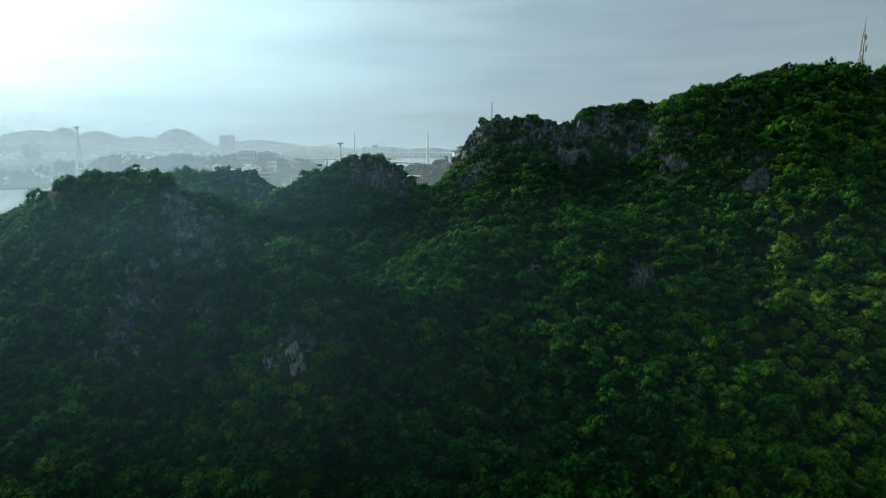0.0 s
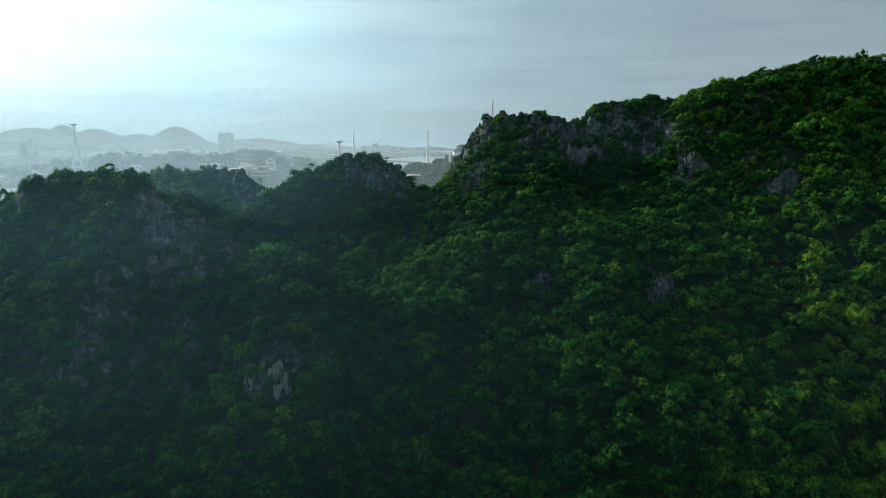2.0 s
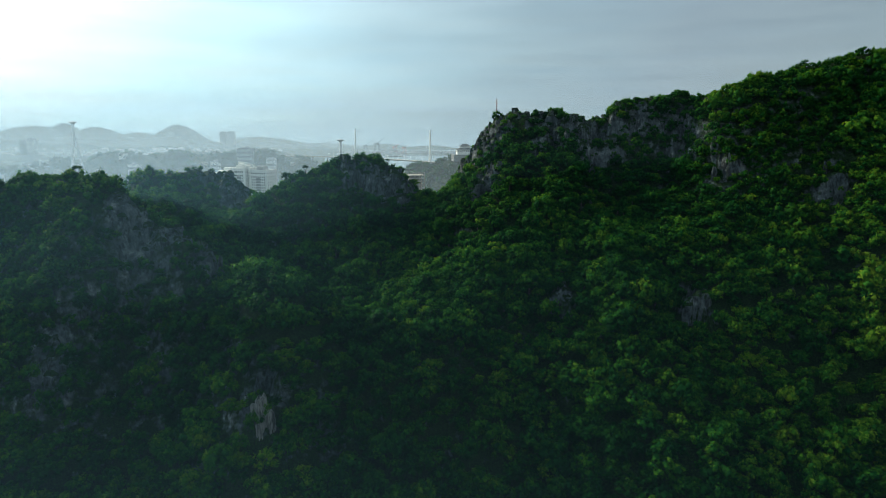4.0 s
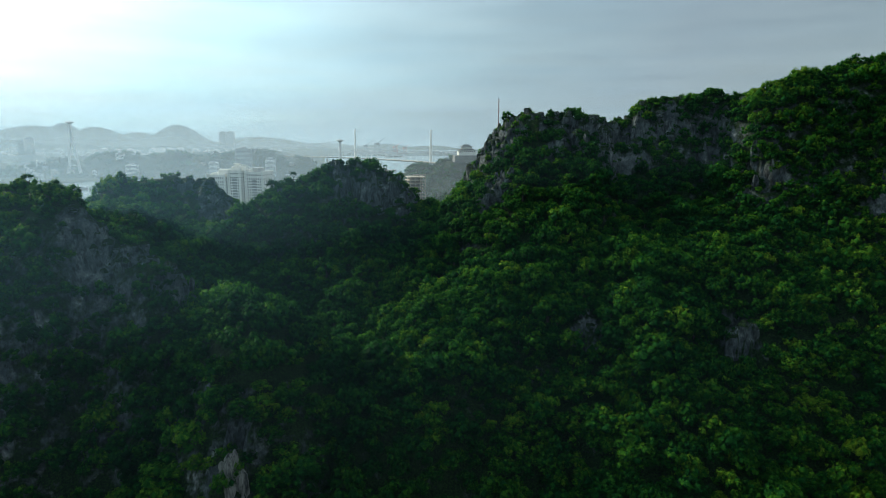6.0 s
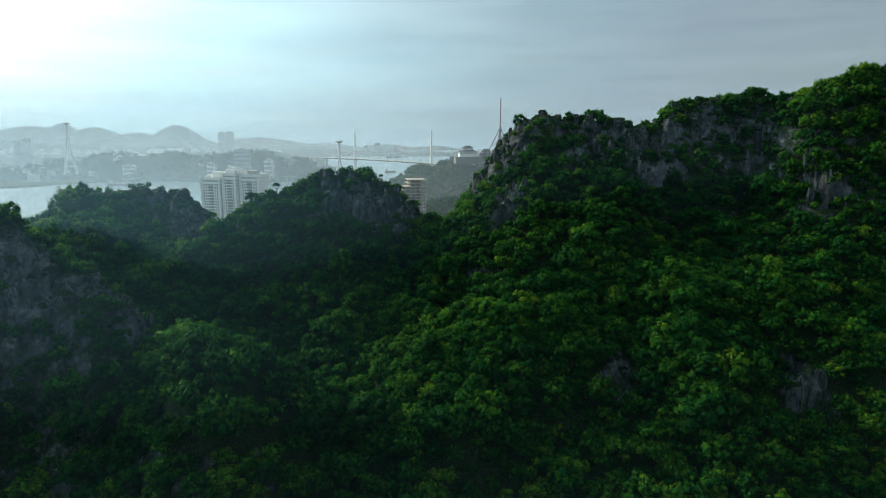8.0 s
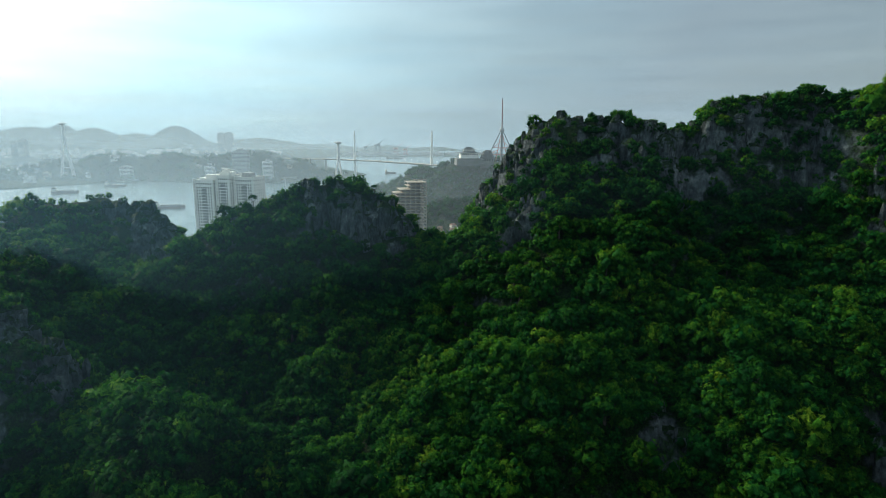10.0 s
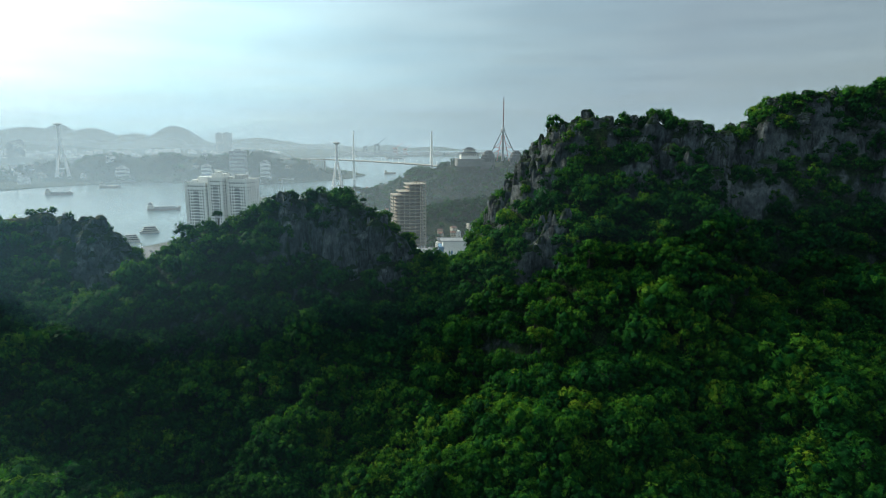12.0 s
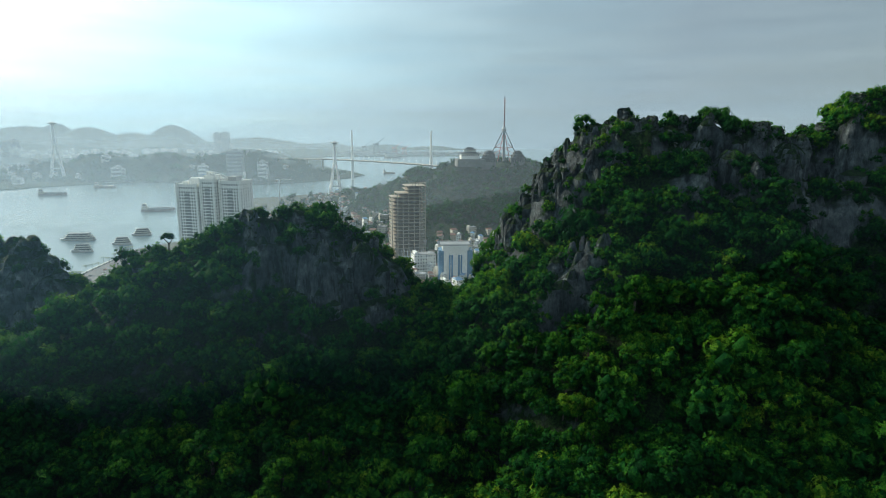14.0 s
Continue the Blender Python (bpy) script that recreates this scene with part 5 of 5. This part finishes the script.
# ---- boats ----
def barge(x, y, turn, length, label, loaded):
    t = thing("barge", x, y, 0, turn, label, "boat", "boats on the bay")
    L, W = length, length * 0.17
    bm = bmesh.new()
    plan = [(-L / 2, -W / 2 * 0.8), (-L / 2, W / 2 * 0.8), (-L * 0.42, W / 2), (L * 0.36, W / 2), (L * 0.47, W * 0.25), (L / 2, 0), (L * 0.47, -W * 0.25), (L * 0.36, -W / 2), (-L * 0.42, -W / 2)]
    low = [bm.verts.new((x0 * 0.96, y0 * 0.8, -1.0)) for x0, y0 in plan]
    top = [bm.verts.new((x0, y0, 2.2 + (1.3 if x0 > L * 0.4 else 0))) for x0, y0 in plan]
    bm.faces.new(low)
    bm.faces.new(top[::-1])
    for i in range(len(plan)):
        j = (i + 1) % len(plan)
        bm.faces.new((low[i], top[i], top[j], low[j]))
    bmesh.ops.recalc_face_normals(bm, faces=bm.faces)
    part("hull", bm, RUST, t)
    part("hatch", boxes((-L * 0.27, -W * 0.4, 2.2, L * 0.36, W * 0.4, 3.8 if loaded else 3.1)), GREY_ROOF if loaded else CONCRETE, t)
    house_part = part("wheelhouse", boxes((-L * 0.47, -W * 0.36, 2.2, -L * 0.3, W * 0.36, 5.0), (-L * 0.44, -W * 0.28, 5.0, -L * 0.34, W * 0.28, 7.4)), CREAM, t)
    part("window_band", boxes((-L * 0.341, -W * 0.25, 5.6, -L * 0.337, W * 0.25, 6.8), (-L * 0.43, -W * 0.283, 5.6, -L * 0.35, -W * 0.279, 6.8)), GLASS, house_part)
    part("mast", strut(bmesh.new(), (L * 0.4, 0, 2), (L * 0.4, 0, 8), 0.18), STEEL, t)
    t.scale = (1.0, 1.25, 1.9)
    return t


def tour_boat(x, y, turn, length):
    t = thing("tour_boat", x, y, 0, turn, "pale grey wooden cruise boat with three decks", "boat", "boats on the bay")
    L, W = length, length * 0.2
    bm = bmesh.new()
    plan = [(-L / 2, -W * 0.4), (-L / 2, W * 0.4), (L * 0.25, W * 0.5), (L * 0.42, W * 0.3), (L / 2, 0), (L * 0.42, -W * 0.3), (L * 0.25, -W * 0.5)]
    low = [bm.verts.new((a * 0.9, b * 0.75, -1)) for a, b in plan]
    top = [bm.verts.new((a, b, 2.0 + (1.0 if a > L * 0.4 else 0))) for a, b in plan]
    bm.faces.new(low)
    bm.faces.new(top[::-1])
    for i in range(len(plan)):
        j = (i + 1) % len(plan)
        bm.faces.new((low[i], top[i], top[j], low[j]))
    bmesh.ops.recalc_face_normals(bm, faces=bm.faces)
    part("hull", bm, BOAT_WOOD, t)
    for k in range(3):
        c = 0.44 - 0.05 * k
        deck = part("deck", boxes((-L * c, -W * 0.4, 2.0 + 2.6 * k, L * (c - 0.1), W * 0.4, 4.2 + 2.6 * k)), BOAT_WOOD, t)
        part("window_band", boxes((-L * c + 0.6, -W * 0.405, 2.8 + 2.6 * k, L * (c - 0.1) - 0.6, W * 0.405, 3.7 + 2.6 * k)), GLASS, deck)
        part("roof", boxes((-L * c - 0.4, -W * 0.44, 4.2 + 2.6 * k, L * (c - 0.1) + 0.4, W * 0.44, 4.55 + 2.6 * k)), GREY_ROOF if k == 2 else CREAM, deck)
    return t


barge(-856, 1454, 14, 56, "long low grey cargo barge on the bay", True)
barge(-512, 1206, 16, 56, "long dark cargo barge on the bay", True)
barge(-835, 1624, 5, 52, "dark cargo barge near the far shore", False)
tour_boat(-484, 918, 188, 44)
tour_boat(-434, 842, 194, 24)
tour_boat(-412, 890, 200, 23)
tour_boat(-420, 958, 200, 26)
barge(-190, 2150, 20, 40, "dark barge in the strait", False)
barge(-270, 3250, 5, 90, "grey cargo ship before the harbour", True)


# ---- greenery of the town and the wooded hill ----
def far_trees(name, spots_xyz, size, seed, label):
    """Trees far off, joined: lumpy crowns of a few clumps each."""
    r = np.random.default_rng(seed)
    V, T, Q, C, N, base = [], [], [], [], [], 0
    for x, y, z in spots_xyz:
        v, tr, q, tone, nv = COARSE[r.integers(len(COARSE))]
        s, a = size * r.uniform(0.6, 1.4), r.uniform(0, 6.28)
        V.append(np.stack([(v[:, 0] * math.cos(a) - v[:, 1] * math.sin(a)) * s + x, (v[:, 0] * math.sin(a) + v[:, 1] * math.cos(a)) * s + y, v[:, 2] * s * r.uniform(0.9, 1.4) + z + 0.4 * s], -1))
        T.append(tr + base)
        Q.append(q + base)
        C.append(tone + r.normal(0.16, 0.12))
        N.append(np.stack([nv[:, 0] * math.cos(a) - nv[:, 1] * math.sin(a), nv[:, 0] * math.sin(a) + nv[:, 1] * math.cos(a), nv[:, 2]], -1))
        base += len(v)
    me = fill_mesh(name, np.concatenate(V), np.concatenate(T), np.concatenate(Q), np.concatenate(C), np.concatenate(N), LEAF)
    return tagged(new(name, me), label, "trees", kind="stuff")


gr = np.random.default_rng(41)
hx, hy = gr.uniform(-200, 260, 1500), gr.uniform(950, 1230, 1500)
hz = humps(WOODED)(hx, hy)
far_trees("hill_woods", [(a, b, c) for a, b, c in zip(hx, hy, hz) if c > 9 and not (-4 < a < 140 and 1118 < b < 1180)], 4.6, 42, "dark green woods on the hill above the town")
tx, ty = np.concatenate([gr.uniform(-120, 130, 620), gr.uniform(-330, 0, 380)]), np.concatenate([gr.uniform(610, 1150, 620), gr.uniform(1000, 1480, 380)])
clear_of = [(-240, 722, 44), (-47, 800, 32), (4, 705, 26)]
far_trees("town_trees", [(a, b, max(2.0, float(humps(WOODED)(np.array([a]), np.array([b]))[0]))) for a, b in zip(tx, ty) if all((a - c) ** 2 + (b - d) ** 2 > e * e for c, d, e in clear_of)], 4.2, 43, "street and garden trees between the houses of the town")
sx, sy = gr.uniform(-1500, -330, 1000), gr.uniform(1740, 2150, 1000)
sz = np.maximum(2.0, humps(SHORE)(sx, sy))
far_trees("shore_trees", [(a, b, c) for a, b, c in zip(sx, sy, sz) if not (a > -480 and b < 1790 + (a + 480) + 60)], 7.0, 44, "hazy trees along the far shore")


# ---- radio mast and hut on the right summit ----
def radio_mast(x, y):
    z = float(land(np.array([x]), np.array([y]))[0])
    t = thing("radio_mast", x, y, z, 20, "slim brown-grey lattice radio mast with aerials on the summit", "mast")
    tall = 18.5
    for i in range(3):
        a = i * 2.094
        for k in range(6):
            s0, s1 = 1.1 * (1 - k / 7.5), 1.1 * (1 - (k + 1) / 7.5)
            bm = strut(bmesh.new(), (s0 * math.cos(a), s0 * math.sin(a), tall * k / 7), (s1 * math.cos(a), s1 * math.sin(a), tall * (k + 1) / 7), 0.15)
            part("leg", bm, GREY_ROOF if k % 2 else RUST, t)
            b = a + 2.094
            bm = strut(bmesh.new(), (s0 * math.cos(a), s0 * math.sin(a), tall * k / 7), (s1 * math.cos(b), s1 * math.sin(b), tall * (k + 1) / 7), 0.09)
            strut(bm, (s1 * math.cos(a), s1 * math.sin(a), tall * (k + 1) / 7), (s1 * math.cos(b), s1 * math.sin(b), tall * (k + 1) / 7), 0.09)
            part("brace", bm, RUST, t)
    part("spike", strut(bmesh.new(), (0, 0, tall * 6 / 7 - 0.5), (0, 0, tall + 1.5), 0.16, 0.07), RUST, t)
    for k, (dx, dy, hz0) in enumerate(((0.9, -0.4, 4.5), (-1.0, -0.2, 6.0), (0.5, -0.9, 9.0), (-0.6, -0.7, 11.0), (0.5, -0.4, 12.6))):
        part("aerial", lathe(bmesh.new(), [(0.2, hz0), (0.28, hz0 + 0.2), (0.28, hz0 + 1.8), (0.16, hz0 + 2.0)], 8, (dx, dy, 0)), GREY, t)
    part("cabin", boxes((-3.0, -1.5, -0.8, -1.2, 0.8, 2.2)), GREY, t)
    return t


radio_mast(141, 214)


def summit_hut(x, y):
    z = float(land(np.array([x]), np.array([y]))[0])
    t = thing("summit_hut", x, y, z, -8, "small pale hut with a flat roof on the summit", "hut")
    part("wall", boxes((-3, -2, -1.5, 3, 2, 2.6)), CREAM, t)
    part("roof", boxes((-3.4, -2.4, 2.6, 3.4, 2.4, 2.9)), GREY_ROOF, t)
    part("door", boxes((-0.5, -2.06, -0.2, 0.5, -1.95, 1.9)), DARK, t)
    return t


summit_hut(150, 206)


def lone_tree(x, y, tall, spread, label, tone):
    """A tree whose bare stem shows under a small crown."""
    z = float(land(np.array([x]), np.array([y]))[0])
    t = thing("lone_tree", x, y, z, 40, label, "tree", "single trees on the crests")
    bm = strut(bmesh.new(), (0, 0, -0.6), (0.2, 0.1, tall * 0.7), 0.16, 0.09)
    strut(bm, (0.18, 0.1, tall * 0.62), (-0.5, 0.2, tall * 0.95), 0.07, 0.04)
    strut(bm, (0.18, 0.1, tall * 0.6), (0.8, -0.2, tall * 0.95), 0.07, 0.04)
    part("trunk", bm, BARK, t)
    v, tr, q, tn, nv = FINE[int(tall * 7) % 8]
    o = new("crown", fill_mesh("crown", v * np.array([spread, spread, spread * 0.7]) + np.array([0.1, 0, tall * 0.95]), tr, q, tn + tone, nv, LEAF))
    o.parent = t
    return t


lone_tree(-44.6, 222.4, 2.9, 1.1, "small dark tree with a bare stem on the crest", 0.2)
lone_tree(-19.7, 227.0, 2.3, 0.75, "thin tree with a bare stem on the rocky crest", 0.25)
lone_tree(-92.0, 184.0, 3.6, 1.3, "small tree with a bare stem on the crest", 0.3)


# ---- waterfront ----
def palm(x, y, tall, turn):
    t = thing("palm", x, y, 2.1, turn, "slender palm along the waterfront", "palm", "waterfront palms")
    part("trunk", strut(bmesh.new(), (0, 0, -0.2), (0.3, 0, tall), 0.28, 0.2), BARK, t)
    bm = bmesh.new()
    for i in range(9):
        a = i * 0.698
        p = [Vector((0.3 + d * math.cos(a), d * math.sin(a), tall + h)) for d, h in ((0, 0.1), (1.5, 0.9), (2.8, 0.4), (3.7, -0.8))]
        s = Vector((-math.sin(a), math.cos(a), 0))
        rows = [[bm.verts.new(q + s * w), bm.verts.new(q - s * w)] for q, w in zip(p, (0.15, 0.5, 0.4, 0.08))]
        for r0, r1 in zip(rows[:-1], rows[1:]):
            bm.faces.new((r0[0], r0[1], r1[1], r1[0]))
    part("fronds", bm, FROND, t)
    return t


FROND = plain("palm_fronds", (0.03, 0.07, 0.015), 0.6, 2, 0.25)
QUAY = [(-362, 650), (-363, 700), (-369, 786), (-375, 846)]
for (x0, y0), (x1, y1) in zip(QUAY[:-1], QUAY[1:]):
    n = max(2, int(math.hypot(x1 - x0, y1 - y0) / 11))
    for i in range(n):
        palm(x0 + (x1 - x0) * i / n + 4, y0 + (y1 - y0) * i / n, 6.5 + 2 * math.sin(i * 2.3 + y0), i * 37)
bm = bmesh.new()
for (x0, y0), (x1, y1) in zip(QUAY[:-1], QUAY[1:]):
    v = [bm.verts.new(c) for c in ((x0, y0, 1), (x0 + 1.2, y0, 1), (x1 + 1.2, y1, 1), (x1, y1, 1), (x0, y0, 3.2), (x0 + 1.2, y0, 3.2), (x1 + 1.2, y1, 3.2), (x1, y1, 3.2))]
    for f in ((4, 5, 6, 7), (0, 4, 7, 3), (1, 2, 6, 5), (0, 1, 5, 4), (3, 7, 6, 2)):
        bm.faces.new([v[i] for i in f])
tagged(part("quay_wall", bm, WHITE), "low pale quay wall along the water", "wall", kind="structure")


def car(x, y, turn, mat, label):
    t = thing("car", x, y, 2.1, turn, label, "car", "cars on the waterfront square")
    part("body", boxes((-2.1, -0.85, 0.35, 2.1, 0.85, 0.95)), mat, t)
    bm = bmesh.new()
    v = [bm.verts.new(c) for c in ((-1.6, -0.78, 0.95), (1.1, -0.78, 0.95), (1.1, 0.78, 0.95), (-1.6, 0.78, 0.95), (-1.1, -0.65, 1.5), (0.4, -0.65, 1.5), (0.4, 0.65, 1.5), (-1.1, 0.65, 1.5))]
    for f in ((4, 5, 6, 7), (0, 1, 5, 4), (1, 2, 6, 5), (2, 3, 7, 6), (3, 0, 4, 7)):
        bm.faces.new([v[i] for i in f])
    part("cabin", bm, GLASS, t)
    for sx in (-1.3, 1.3):
        for sy in (-0.8, 0.8):
            part("wheel", strut(bmesh.new(), (sx, sy - 0.1, 0.33), (sx, sy + 0.1, 0.33), 0.33, 0.33, 10), DARK, t)
    return t


for i in range(16):
    car(-352 + 9 * (i % 3) + 0.1 * i, 690 + i * 8.5, 90 + 4 * (i % 3), (WHITE, GREY, RED_STEEL, DARK)[i % 4], ("white", "grey", "red", "dark")[i % 4] + " car parked on the waterfront square")
